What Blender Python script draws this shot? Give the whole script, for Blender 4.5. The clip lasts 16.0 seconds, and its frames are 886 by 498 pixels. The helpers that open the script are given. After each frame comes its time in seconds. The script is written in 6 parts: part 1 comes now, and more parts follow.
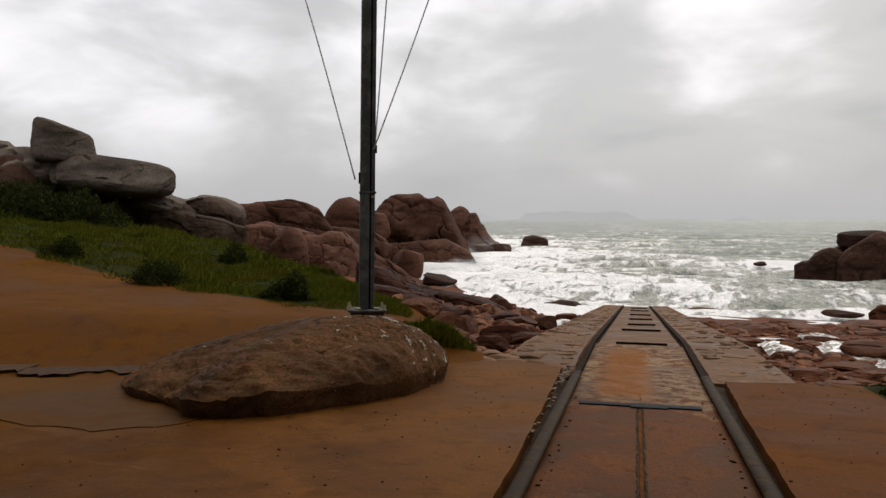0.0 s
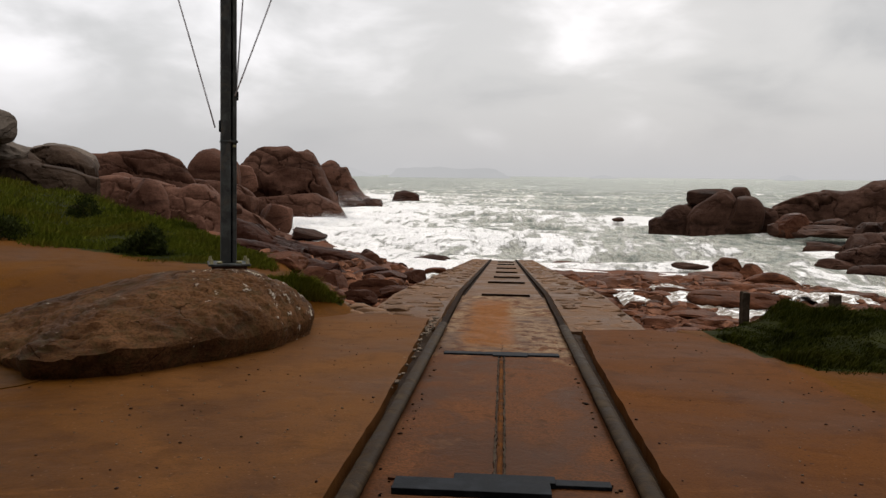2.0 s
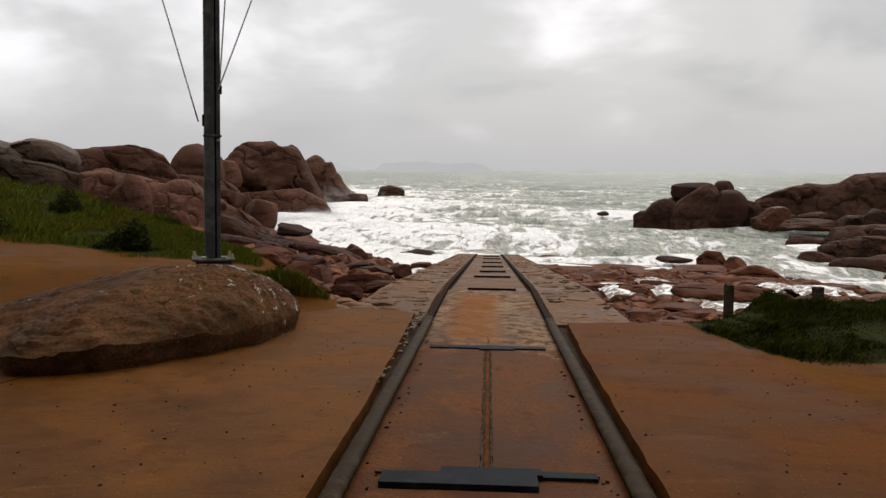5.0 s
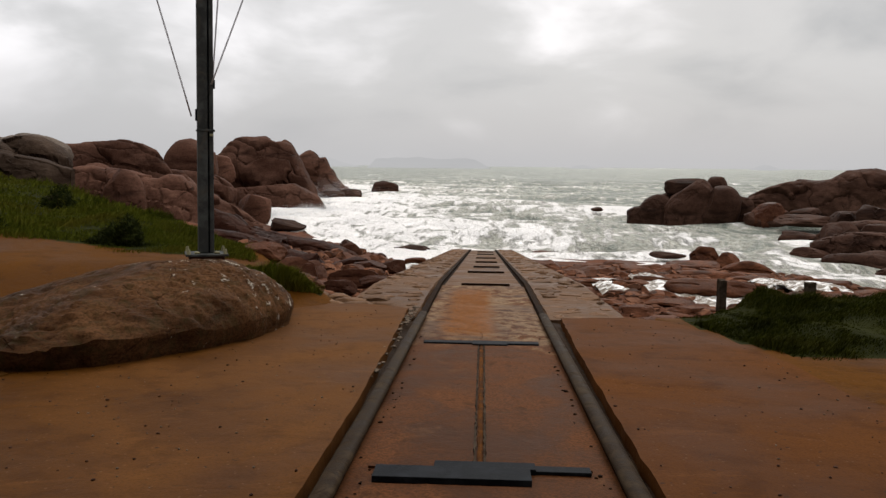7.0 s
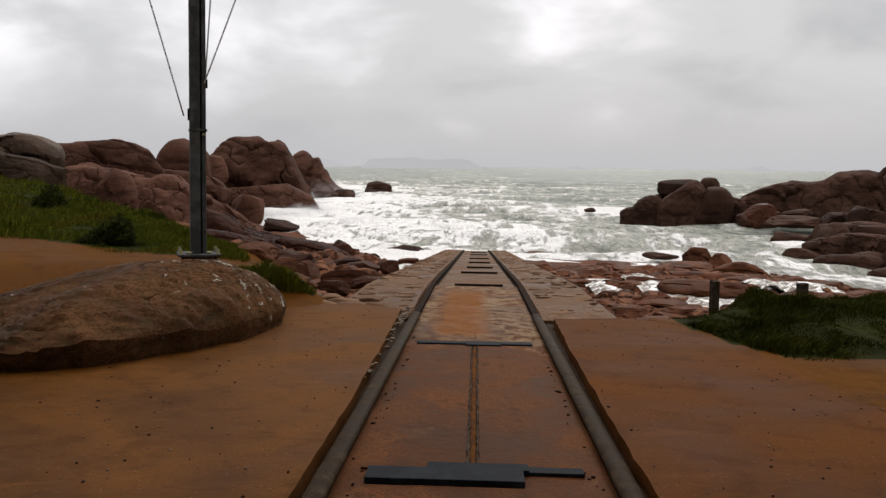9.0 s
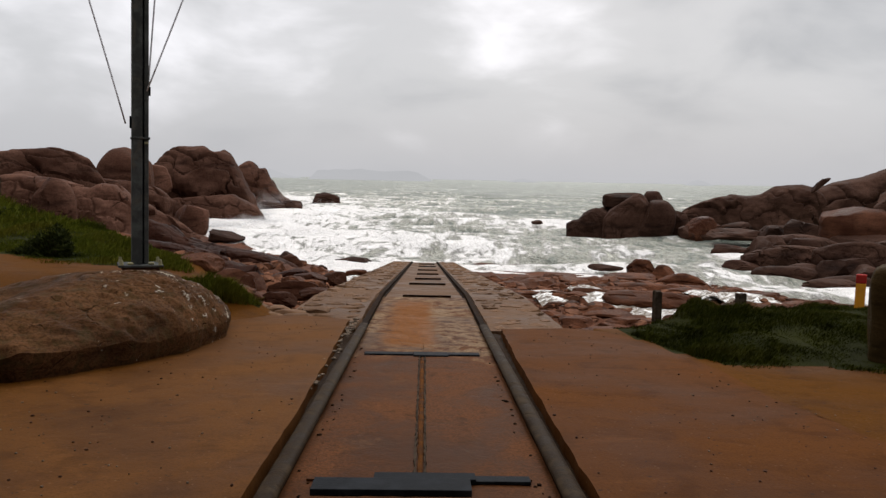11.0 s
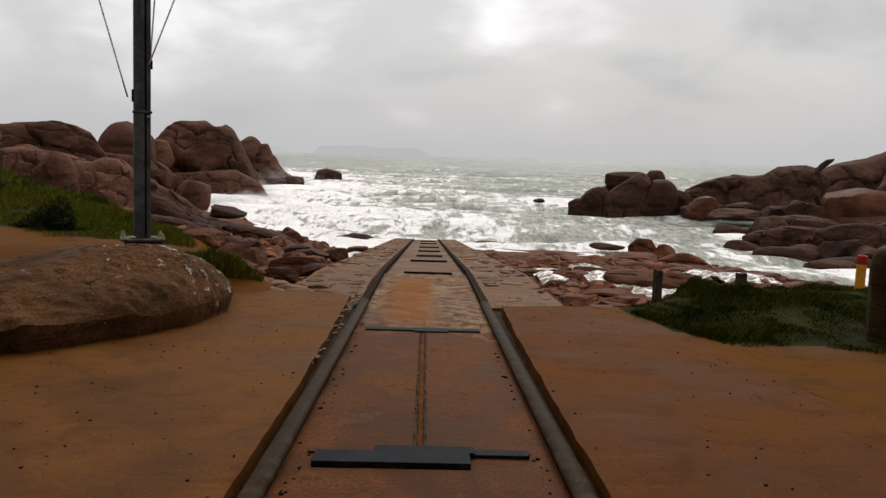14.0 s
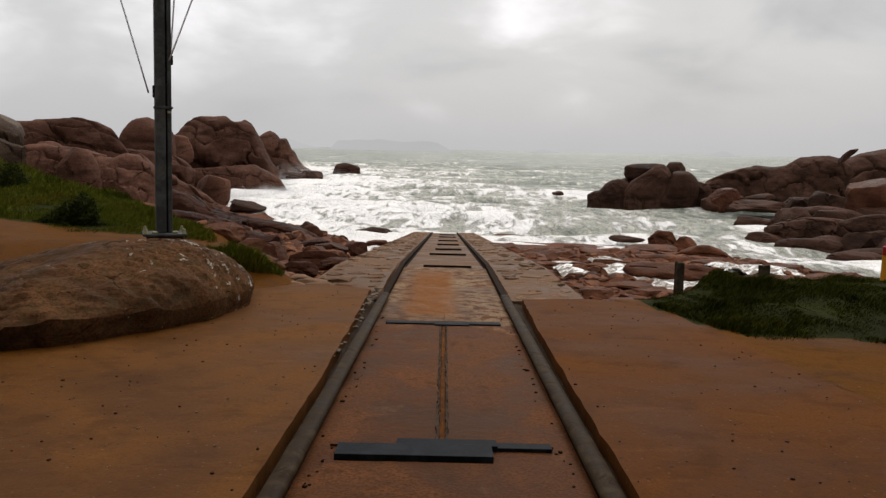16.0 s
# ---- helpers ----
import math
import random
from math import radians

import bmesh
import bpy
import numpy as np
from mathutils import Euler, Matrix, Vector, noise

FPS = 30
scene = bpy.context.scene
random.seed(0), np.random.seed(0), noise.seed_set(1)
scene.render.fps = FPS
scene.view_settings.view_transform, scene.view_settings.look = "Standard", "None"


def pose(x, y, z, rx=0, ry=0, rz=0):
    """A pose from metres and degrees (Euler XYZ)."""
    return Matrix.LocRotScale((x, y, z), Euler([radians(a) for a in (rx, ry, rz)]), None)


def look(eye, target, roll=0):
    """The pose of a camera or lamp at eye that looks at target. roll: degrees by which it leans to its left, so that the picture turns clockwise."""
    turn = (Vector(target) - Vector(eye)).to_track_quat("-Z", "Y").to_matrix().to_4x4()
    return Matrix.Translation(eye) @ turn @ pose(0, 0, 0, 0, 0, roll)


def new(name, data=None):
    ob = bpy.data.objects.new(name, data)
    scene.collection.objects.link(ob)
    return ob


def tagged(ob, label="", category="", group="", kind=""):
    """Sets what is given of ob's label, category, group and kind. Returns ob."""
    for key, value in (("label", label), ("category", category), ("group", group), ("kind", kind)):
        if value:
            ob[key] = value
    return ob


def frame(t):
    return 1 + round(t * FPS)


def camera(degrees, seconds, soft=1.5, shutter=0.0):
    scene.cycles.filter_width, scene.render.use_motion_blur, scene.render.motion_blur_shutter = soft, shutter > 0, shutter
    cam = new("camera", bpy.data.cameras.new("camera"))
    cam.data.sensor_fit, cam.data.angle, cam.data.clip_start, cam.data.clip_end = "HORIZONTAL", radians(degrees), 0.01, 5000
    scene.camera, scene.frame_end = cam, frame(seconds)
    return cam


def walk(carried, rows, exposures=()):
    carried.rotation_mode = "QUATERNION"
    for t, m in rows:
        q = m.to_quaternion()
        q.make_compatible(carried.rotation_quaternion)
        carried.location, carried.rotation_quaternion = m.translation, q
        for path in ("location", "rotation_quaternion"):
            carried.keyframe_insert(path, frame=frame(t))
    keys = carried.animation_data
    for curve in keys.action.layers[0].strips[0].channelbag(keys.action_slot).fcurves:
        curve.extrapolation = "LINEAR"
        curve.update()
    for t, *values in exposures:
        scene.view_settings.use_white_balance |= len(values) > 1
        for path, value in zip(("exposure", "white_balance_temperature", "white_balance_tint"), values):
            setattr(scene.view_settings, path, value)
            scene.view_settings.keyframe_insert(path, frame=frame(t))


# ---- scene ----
cam = camera(60.16, 16.0, soft=1.4)
walk(cam, [
    (0.0, pose(-0.052, -0.074, 1.553, 87.781, 0.135, 14.168)),
    (0.5, pose(-0.035, -0.084, 1.545, 87.187, 0.361, 10.704)),
    (1.0, pose(-0.024, -0.009, 1.524, 87.301, 0.763, 8.174)),
    (1.5, pose(0.026, -0.035, 1.500, 84.874, 0.416, 5.237)),
    (2.0, pose(-0.000, -0.012, 1.517, 84.465, -0.620, 4.602)),
    (2.5, pose(0.006, -0.043, 1.508, 84.510, 0.246, 4.353)),
    (3.0, pose(0.009, -0.010, 1.508, 84.768, 0.066, 3.317)),
    (3.5, pose(0.002, -0.021, 1.518, 85.085, -0.094, 3.511)),
    (4.0, pose(-0.005, -0.002, 1.504, 84.747, -0.313, 3.489)),
    (6.5, pose(0.002, 0.004, 1.503, 83.819, -0.571, 3.488)),
    (7.0, pose(0.000, 0.000, 1.500, 83.760, -0.547, 3.060)),
    (7.5, pose(0.003, 0.001, 1.499, 83.298, -0.358, 3.323)),
    (8.0, pose(0.001, 0.005, 1.506, 83.600, -0.616, 3.118)),
    (8.2, pose(0.000, 0.013, 1.506, 83.705, -0.576, 3.470)),
    (10.3, pose(0.003, 0.018, 1.480, 83.909, -0.783, 0.617)),
    (10.5, pose(0.010, 0.041, 1.495, 84.709, -0.591, 0.668)),
    (11.0, pose(0.007, 0.004, 1.484, 84.752, -1.121, -1.265)),
    (11.5, pose(0.014, 0.011, 1.487, 84.316, -1.303, -1.711)),
    (12.0, pose(0.010, 0.023, 1.483, 84.258, -1.132, -1.954)),
    (12.5, pose(0.025, -0.002, 1.484, 84.593, -1.099, -2.736)),
    (13.0, pose(0.016, -0.002, 1.483, 83.826, -1.114, -1.308)),
    (13.5, pose(0.021, 0.002, 1.474, 83.333, -1.116, -1.828)),
    (14.0, pose(0.007, -0.016, 1.477, 83.066, -1.658, -1.090)),
    (14.5, pose(0.005, -0.009, 1.481, 83.652, -1.615, -1.652)),
    (15.0, pose(0.006, -0.002, 1.478, 83.066, -1.205, -0.416)),
    (15.5, pose(0.020, -0.004, 1.477, 82.857, -1.263, -2.110)),
    (16.0, pose(-0.010, -0.002, 1.472, 82.544, -1.190, 0.246)),
], [(0.0, 0.03, 6500, 10), (1.0, 0.10, 6500, 10), (2.0, 0.16, 6500, 10), (4.0, 0.14, 6500, 10), (8.5, 0.13, 6500, 10),
     (10.4, 0.15, 6120, 14), (11.2, 0.13, 6430, 10), (12.5, 0.13, 6500, 10), (16.0, 0.12, 6500, 10)])

# ---- light: an overcast, windy sky, brightest ahead over the sea ----
SUN_AZ, SUN_EL = 14.0, 38.0
SEA_Z = -4.1

world = bpy.data.worlds.new("overcast_sky")
scene.world = world
world.use_nodes = True


def build_world():
    nt = world.node_tree
    nt.nodes.clear()
    N, L = nt.nodes.new, nt.links.new
    out = N("ShaderNodeOutputWorld")
    mix = N("ShaderNodeMixShader")
    mix.inputs[0].default_value = 0.94
    sky = N("ShaderNodeTexSky")
    sky.sky_type, sky.sun_disc = "NISHITA", False
    sky.sun_elevation, sky.sun_rotation = radians(SUN_EL), radians(SUN_AZ)
    sky.dust_density = 4.0
    b1 = N("ShaderNodeBackground")
    b1.inputs[1].default_value = 0.08
    L(sky.outputs[0], b1.inputs[0])
    geo = N("ShaderNodeTexCoord")
    sep = N("ShaderNodeSeparateXYZ")
    L(geo.outputs["Generated"], sep.inputs[0])

    def math_(op, a, b=None, clamp=False):
        n = N("ShaderNodeMath")
        n.operation, n.use_clamp = op, clamp
        for i, v in enumerate((a, b)):
            if v is None:
                continue
            if isinstance(v, (int, float)):
                n.inputs[i].default_value = v
            else:
                L(v, n.inputs[i])
        return n.outputs[0]

    # soft layered cloud
    zz = math_("MULTIPLY", math_("MAXIMUM", sep.outputs[2], 0.0), 2.3)
    comb = N("ShaderNodeCombineXYZ")
    L(sep.outputs[0], comb.inputs[0])
    L(sep.outputs[1], comb.inputs[1])
    L(zz, comb.inputs[2])
    n1 = N("ShaderNodeTexNoise")
    n1.inputs["Scale"].default_value, n1.inputs["Detail"].default_value = 5.2, 5.0
    n1.inputs["Roughness"].default_value, n1.inputs["Distortion"].default_value = 0.48, 0.3
    L(comb.outputs[0], n1.inputs["Vector"])
    n2 = N("ShaderNodeTexNoise")
    n2.inputs["Scale"].default_value, n2.inputs["Detail"].default_value = 2.1, 3.0
    L(comb.outputs[0], n2.inputs["Vector"])
    # thin places through which the sun's glow comes
    def glow(az, el, width):
        v = N("ShaderNodeVectorMath")
        v.operation = "DOT_PRODUCT"
        L(geo.outputs["Generated"], v.inputs[0])
        a, e = radians(az), radians(el)
        v.inputs[1].default_value = (math.sin(a) * math.cos(e), math.cos(a) * math.cos(e), math.sin(e))
        m = N("ShaderNodeMapRange")
        m.interpolation_type = "SMOOTHERSTEP"
        m.inputs[1].default_value, m.inputs[2].default_value = math.cos(radians(width)), 1.0
        L(v.outputs["Value"], m.inputs[0])
        return m.outputs[0]
    g = math_("ADD", math_("MULTIPLY", glow(SUN_AZ, SUN_EL, 70), 0.09), math_("MULTIPLY", glow(8.0, 13.0, 10), 0.11))
    g = math_("ADD", g, math_("MULTIPLY", glow(-24.0, 15.0, 18), 0.11))
    g = math_("ADD", g, math_("MULTIPLY", glow(-40.0, 12.0, 16), 0.14))
    g = math_("ADD", g, math_("MULTIPLY", glow(24.0, 12.0, 16), -0.12))
    cloud = math_("ADD", math_("MULTIPLY", n1.outputs[0], 0.62), math_("MULTIPLY", n2.outputs[0], 0.38))
    cloud = math_("ADD", cloud, g)
    ramp = N("ShaderNodeValToRGB")
    ramp.color_ramp.interpolation = "EASE"
    ramp.color_ramp.elements[0].position, ramp.color_ramp.elements[0].color = 0.30, (0.38, 0.395, 0.415, 1)
    ramp.color_ramp.elements[1].position, ramp.color_ramp.elements[1].color = 0.82, (1.05, 1.03, 1.05, 1)
    mid = ramp.color_ramp.elements.new(0.56)
    mid.color = (0.60, 0.60, 0.605, 1)
    L(cloud, ramp.inputs[0])
    # haze near the horizon
    hz = N("ShaderNodeMapRange")
    hz.interpolation_type = "SMOOTHSTEP"
    hz.inputs[1].default_value, hz.inputs[2].default_value = 0.0, 0.16
    hz.inputs[3].default_value, hz.inputs[4].default_value = 0.85, 0.0
    L(sep.outputs[2], hz.inputs[0])
    mc = N("ShaderNodeMix")
    mc.data_type = "RGBA"
    L(hz.outputs[0], mc.inputs[0])
    L(ramp.outputs[0], mc.inputs[6])
    mc.inputs[7].default_value = (0.50, 0.50, 0.515, 1)
    b2 = N("ShaderNodeBackground")
    # an overcast sky is brightest overhead
    top = N("ShaderNodeMapRange")
    top.interpolation_type = "SMOOTHSTEP"
    top.inputs[1].default_value, top.inputs[2].default_value = 0.36, 0.85
    top.inputs[3].default_value, top.inputs[4].default_value = 1.0, 3.1
    L(sep.outputs[2], top.inputs[0])
    L(top.outputs[0], b2.inputs[1])
    L(mc.outputs[2], b2.inputs[0])
    L(b1.outputs[0], mix.inputs[1])
    L(b2.outputs[0], mix.inputs[2])
    L(mix.outputs[0], out.inputs[0])


build_world()

sun_data = bpy.data.lights.new("sun", "SUN")
sun_data.energy, sun_data.angle, sun_data.color = 1.2, radians(25), (1.0, 0.95, 0.88)
sun = new("sun", sun_data)
sun.matrix_world = look((0, 0, 0), (-math.sin(radians(SUN_AZ)) * math.cos(radians(SUN_EL)),
                                   -math.cos(radians(SUN_AZ)) * math.cos(radians(SUN_EL)), -math.sin(radians(SUN_EL))))
scene.view_settings.exposure = 0.14

# ---- materials ----
def node_material(name):
    m = bpy.data.materials.new(name)
    m.use_nodes = True
    m.node_tree.nodes["Principled BSDF"].inputs["Specular IOR Level"].default_value = 0.012
    return m, m.node_tree, m.node_tree.nodes["Principled BSDF"]


def noise_node(nt, scale, detail=4.0, rough=0.55, distort=0.0, stretch=(1, 1, 1), coords="Object"):
    tc = nt.nodes.new("ShaderNodeTexCoord")
    mp = nt.nodes.new("ShaderNodeMapping")
    mp.inputs["Scale"].default_value = stretch
    nt.links.new(tc.outputs[coords], mp.inputs[0])
    n = nt.nodes.new("ShaderNodeTexNoise")
    n.inputs["Scale"].default_value, n.inputs["Detail"].default_value = scale, detail
    n.inputs["Roughness"].default_value, n.inputs["Distortion"].default_value = rough, distort
    nt.links.new(mp.outputs[0], n.inputs["Vector"])
    return n.outputs[0]


def map_range(nt, value, lo, hi, a=0.0, b=1.0):
    n = nt.nodes.new("ShaderNodeMapRange")
    n.interpolation_type = "SMOOTHSTEP"
    nt.links.new(value, n.inputs[0])
    for i, v in enumerate((lo, hi, a, b)):
        n.inputs[i + 1].default_value = v
    return n.outputs[0]


def mix_colour(nt, fac, a, b, blend="MIX"):
    n = nt.nodes.new("ShaderNodeMix")
    n.data_type, n.blend_type = "RGBA", blend
    for i, v in ((0, fac), (6, a), (7, b)):
        if isinstance(v, (int, float)):
            n.inputs[i].default_value = v
        elif isinstance(v, tuple):
            n.inputs[i].default_value = (*v, 1)
        else:
            nt.links.new(v, n.inputs[i])
    return n.outputs[2]


def add_bump(nt, bsdf, height, strength, distance, before=None):
    n = nt.nodes.new("ShaderNodeBump")
    n.inputs["Strength"].default_value, n.inputs["Distance"].default_value = strength, distance
    nt.links.new(height, n.inputs["Height"])
    if before:
        nt.links.new(before, n.inputs["Normal"])
    nt.links.new(n.outputs[0], bsdf.inputs["Normal"])
    return n.outputs[0]


def random_tint(nt, colour, amount):
    oi = nt.nodes.new("ShaderNodeObjectInfo")
    h = nt.nodes.new("ShaderNodeHueSaturation")
    nt.links.new(map_range(nt, oi.outputs["Random"], 0, 1, 1 - amount, 1 + amount), h.inputs["Value"])
    nt.links.new(colour, h.inputs["Color"])
    return h.outputs[0]


def rock_material(name, dark, mid, light, scale=1.0, rough=(0.45, 0.8), lichen=None, tint=0.22, island=0.0, lichen_at=None, grain=0.35):
    """Granite: broad blotches, weathering bands, fine grain, hairline cracks and, where given, pale lichen."""
    m, nt, b = node_material(name)
    big = noise_node(nt, 0.5 * scale, 5, 0.6, 0.4)
    fine = noise_node(nt, 14.0 * scale, 5, 0.7)
    band = noise_node(nt, 0.8 * scale, 6, 0.62, 0.5, (0.55, 0.55, 2.4))
    c = mix_colour(nt, map_range(nt, big, 0.36, 0.68), mid, light)
    c = mix_colour(nt, map_range(nt, band, 0.50, 0.30, 0.0, 0.7), c, dark)
    c = mix_colour(nt, map_range(nt, band, 0.58, 0.74, 0.0, 0.45), c, tuple(1.25 * v for v in light))
    c = mix_colour(nt, map_range(nt, fine, 0.58, 0.36, 0.0, grain), c, dark)
    # hairline cracks, warped so that they run unevenly
    tcw = nt.nodes.new("ShaderNodeTexCoord")
    warp = nt.nodes.new("ShaderNodeTexNoise")
    warp.inputs["Scale"].default_value, warp.inputs["Detail"].default_value = 0.9 * scale, 4.0
    nt.links.new(tcw.outputs["Object"], warp.inputs["Vector"])
    mixv = nt.nodes.new("ShaderNodeVectorMath")
    mixv.operation = "MULTIPLY_ADD"
    nt.links.new(warp.outputs["Color"], mixv.inputs[0])
    mixv.inputs[1].default_value = (1.3 / scale, 1.3 / scale, 1.3 / scale)
    nt.links.new(tcw.outputs["Object"], mixv.inputs[2])
    flat = nt.nodes.new("ShaderNodeMapping")
    flat.inputs["Scale"].default_value = (0.55, 0.55, 1.2)
    nt.links.new(mixv.outputs[0], flat.inputs[0])
    vor = nt.nodes.new("ShaderNodeTexVoronoi")
    vor.feature = "DISTANCE_TO_EDGE"
    vor.inputs["Scale"].default_value = 0.75 * scale
    nt.links.new(flat.outputs[0], vor.inputs["Vector"])
    line = map_range(nt, vor.outputs["Distance"], 0.0, 0.016, 1.0, 0.0)
    gaps = nt.nodes.new("ShaderNodeMath")
    gaps.operation = "MULTIPLY"
    nt.links.new(line, gaps.inputs[0])
    nt.links.new(map_range(nt, noise_node(nt, 1.1 * scale, 3, 0.6), 0.48, 0.62), gaps.inputs[1])
    crack = gaps.outputs[0]
    c = mix_colour(nt, map_range(nt, crack, 0.0, 1.0, 0.0, 0.7), c, dark)
    if lichen:
        spots = noise_node(nt, 3.4 * scale, 6, 0.7, 0.4)
        if lichen_at:
            # lichen grows thickest round one place of the rock
            tc = nt.nodes.new("ShaderNodeTexCoord")
            dist = nt.nodes.new("ShaderNodeVectorMath")
            dist.operation = "DISTANCE"
            nt.links.new(tc.outputs["Object"], dist.inputs[0])
            dist.inputs[1].default_value = lichen_at
            add = nt.nodes.new("ShaderNodeMath")
            add.operation = "ADD"
            nt.links.new(spots, add.inputs[0])
            nt.links.new(map_range(nt, dist.outputs["Value"], 0.3, 2.2, 0.065, -0.03), add.inputs[1])
            spots = add.outputs[0]
            crust = noise_node(nt, 3.1 * scale, 6, 0.7, 0.6)
            c = mix_colour(nt, map_range(nt, crust, 0.50, 0.60, 0.0, 0.45), c, (0.030, 0.022, 0.008))
        c = mix_colour(nt, map_range(nt, spots, 0.635, 0.685, 0.0, 0.7), c, lichen)
    if island:
        gi = nt.nodes.new("ShaderNodeNewGeometry")
        h = nt.nodes.new("ShaderNodeHueSaturation")
        nt.links.new(map_range(nt, gi.outputs["Random Per Island"], 0, 1, 1 - island, 1 + island), h.inputs["Value"])
        nt.links.new(c, h.inputs["Color"])
        c = h.outputs[0]
    nt.links.new(random_tint(nt, c, tint), b.inputs["Base Color"])
    nt.links.new(map_range(nt, big, 0.3, 0.7, rough[0], rough[1]), b.inputs["Roughness"])
    n1 = add_bump(nt, b, band, 0.5, 0.20 / scale)
    n2 = add_bump(nt, b, crack, 0.6, -0.05 / scale, n1)
    add_bump(nt, b, fine, 0.5, 0.03 / scale, n2)
    return m


def ground_material(name, dark, mid, light, scale=1.0, rough=(0.35, 0.75), bump=0.012, pebble=0.0, earth=None):
    """Worn concrete or trodden sand: broad stains, fine grain, small stones."""
    m, nt, b = node_material(name)
    b.inputs["Specular IOR Level"].default_value = 0.02
    big = noise_node(nt, 0.55 * scale, 5, 0.6, 0.6)
    med = noise_node(nt, 3.2 * scale, 6, 0.65, 0.3, (1, 1, 1))
    fine = noise_node(nt, 60.0, 3, 0.6)
    c = mix_colour(nt, map_range(nt, big, 0.34, 0.68), mid, light)
    c = mix_colour(nt, map_range(nt, med, 0.52, 0.30, 0.0, 0.45), c, dark)
    if earth:
        # earth trodden over the outer part of the paving, and streaks of wash across it
        tc = nt.nodes.new("ShaderNodeTexCoord")
        sep = nt.nodes.new("ShaderNodeSeparateXYZ")
        nt.links.new(tc.outputs["Object"], sep.inputs[0])
        add = nt.nodes.new("ShaderNodeMath")
        add.operation = "MULTIPLY_ADD"
        nt.links.new(big, add.inputs[0])
        add.inputs[1].default_value = 3.0
        nt.links.new(sep.outputs[0], add.inputs[2])
        soil = mix_colour(nt, map_range(nt, med, 0.35, 0.62), earth[1], earth[2])
        c = mix_colour(nt, map_range(nt, add.outputs[0], -0.2, -2.2), c, soil)
        streak = noise_node(nt, 1.6, 7, 0.7, 0.8, (0.6, 2.2, 1))
        c = mix_colour(nt, map_range(nt, streak, 0.54, 0.70, 0.0, 0.35), c, dark)
        c = mix_colour(nt, map_range(nt, streak, 0.42, 0.30, 0.0, 0.5), c, tuple(1.15 * v for v in light))
    c = mix_colour(nt, map_range(nt, fine, 0.56, 0.34, 0.0, 0.3), c, dark)
    if pebble:
        v = nt.nodes.new("ShaderNodeTexVoronoi")
        tc = nt.nodes.new("ShaderNodeTexCoord")
        nt.links.new(tc.outputs["Object"], v.inputs["Vector"])
        v.inputs["Scale"].default_value = 14.0
        c = mix_colour(nt, map_range(nt, v.outputs["Distance"], 0.13, 0.08, 0.0, pebble), c, (0.24, 0.17, 0.11))
        c = mix_colour(nt, map_range(nt, noise_node(nt, 17.0, 2, 0.5), 0.70, 0.74, 0.0, 0.8), c, (0.02, 0.014, 0.01))
    nt.links.new(c, b.inputs["Base Color"])
    nt.links.new(map_range(nt, big, 0.3, 0.7, rough[0], rough[1]), b.inputs["Roughness"])
    n1 = add_bump(nt, b, med, 0.5, bump * 2)
    add_bump(nt, b, fine, 0.3, bump * 0.3, n1)
    return m


def metal_material(name, base, worn, metallic, rough, rust=None, scale=6.0):
    m, nt, b = node_material(name)
    n = noise_node(nt, scale, 6, 0.65, 0.4)
    f = noise_node(nt, scale * 9, 4, 0.6)
    c = mix_colour(nt, map_range(nt, n, 0.42, 0.66), base, worn)
    if rust:
        c = mix_colour(nt, map_range(nt, noise_node(nt, scale * 0.6, 6, 0.7, 0.7), 0.5, 0.66), c, rust)
    nt.links.new(c, b.inputs["Base Color"])
    b.inputs["Metallic"].default_value = metallic
    nt.links.new(map_range(nt, n, 0.3, 0.7, rough - 0.12, rough + 0.15), b.inputs["Roughness"])
    add_bump(nt, b, f, 0.35, 0.004)
    return m


ROCK_RED = rock_material("red_granite", (0.0095, 0.0037, 0.0021), (0.0582, 0.0204, 0.0092), (0.1288, 0.0517, 0.0270), 1.0, (0.35, 0.7))
ROCK_WET = rock_material("wet_brown_granite", (0.0077, 0.0032, 0.0019), (0.0380, 0.0140, 0.0075), (0.0820, 0.0340, 0.0190), 0.9, (0.35, 0.7))
ROCK_HILL = rock_material("hill_granite", (0.0085, 0.0055, 0.0036), (0.0340, 0.0207, 0.0133), (0.0638, 0.0413, 0.0281), 0.6)
ROCK_RIDGE = rock_material("dark_ridge_granite", (0.0045, 0.0018, 0.0011), (0.0188, 0.0064, 0.0035), (0.0360, 0.0137, 0.0079), 0.9, (0.35, 0.7))
ROCK_BROWN = rock_material("brown_granite", (0.0129, 0.0057, 0.0035), (0.0607, 0.0272, 0.0171), (0.1138, 0.0564, 0.0379), 0.45)
ROCK_GREY = rock_material("grey_granite", (0.020, 0.015, 0.011), (0.080, 0.060, 0.046), (0.150, 0.120, 0.095), 0.5)
ROCK_DARK = rock_material("dark_granite", (0.0077, 0.0042, 0.0031), (0.0360, 0.0175, 0.0115), (0.0700, 0.0365, 0.0250), 0.5)
ROCK_LICHEN = rock_material("lichen_granite", (0.0138, 0.0066, 0.0029), (0.0589, 0.0254, 0.0100), (0.0994, 0.0461, 0.0194), 2.2,
                            lichen=(0.42, 0.38, 0.31), tint=0.02, lichen_at=(1.0, 0.9, 0.3), grain=0.65)
EARTH = ((0.0185, 0.0058, 0.0007), (0.0455, 0.0155, 0.0016), (0.0630, 0.0228, 0.0025))
CONCRETE = ground_material("stained_concrete", (0.0314, 0.0114, 0.0029), (0.0657, 0.0254, 0.0067), (0.1025, 0.0421, 0.0115), 1.0,
                           (0.5, 0.8), 0.01, 0.16, EARTH)
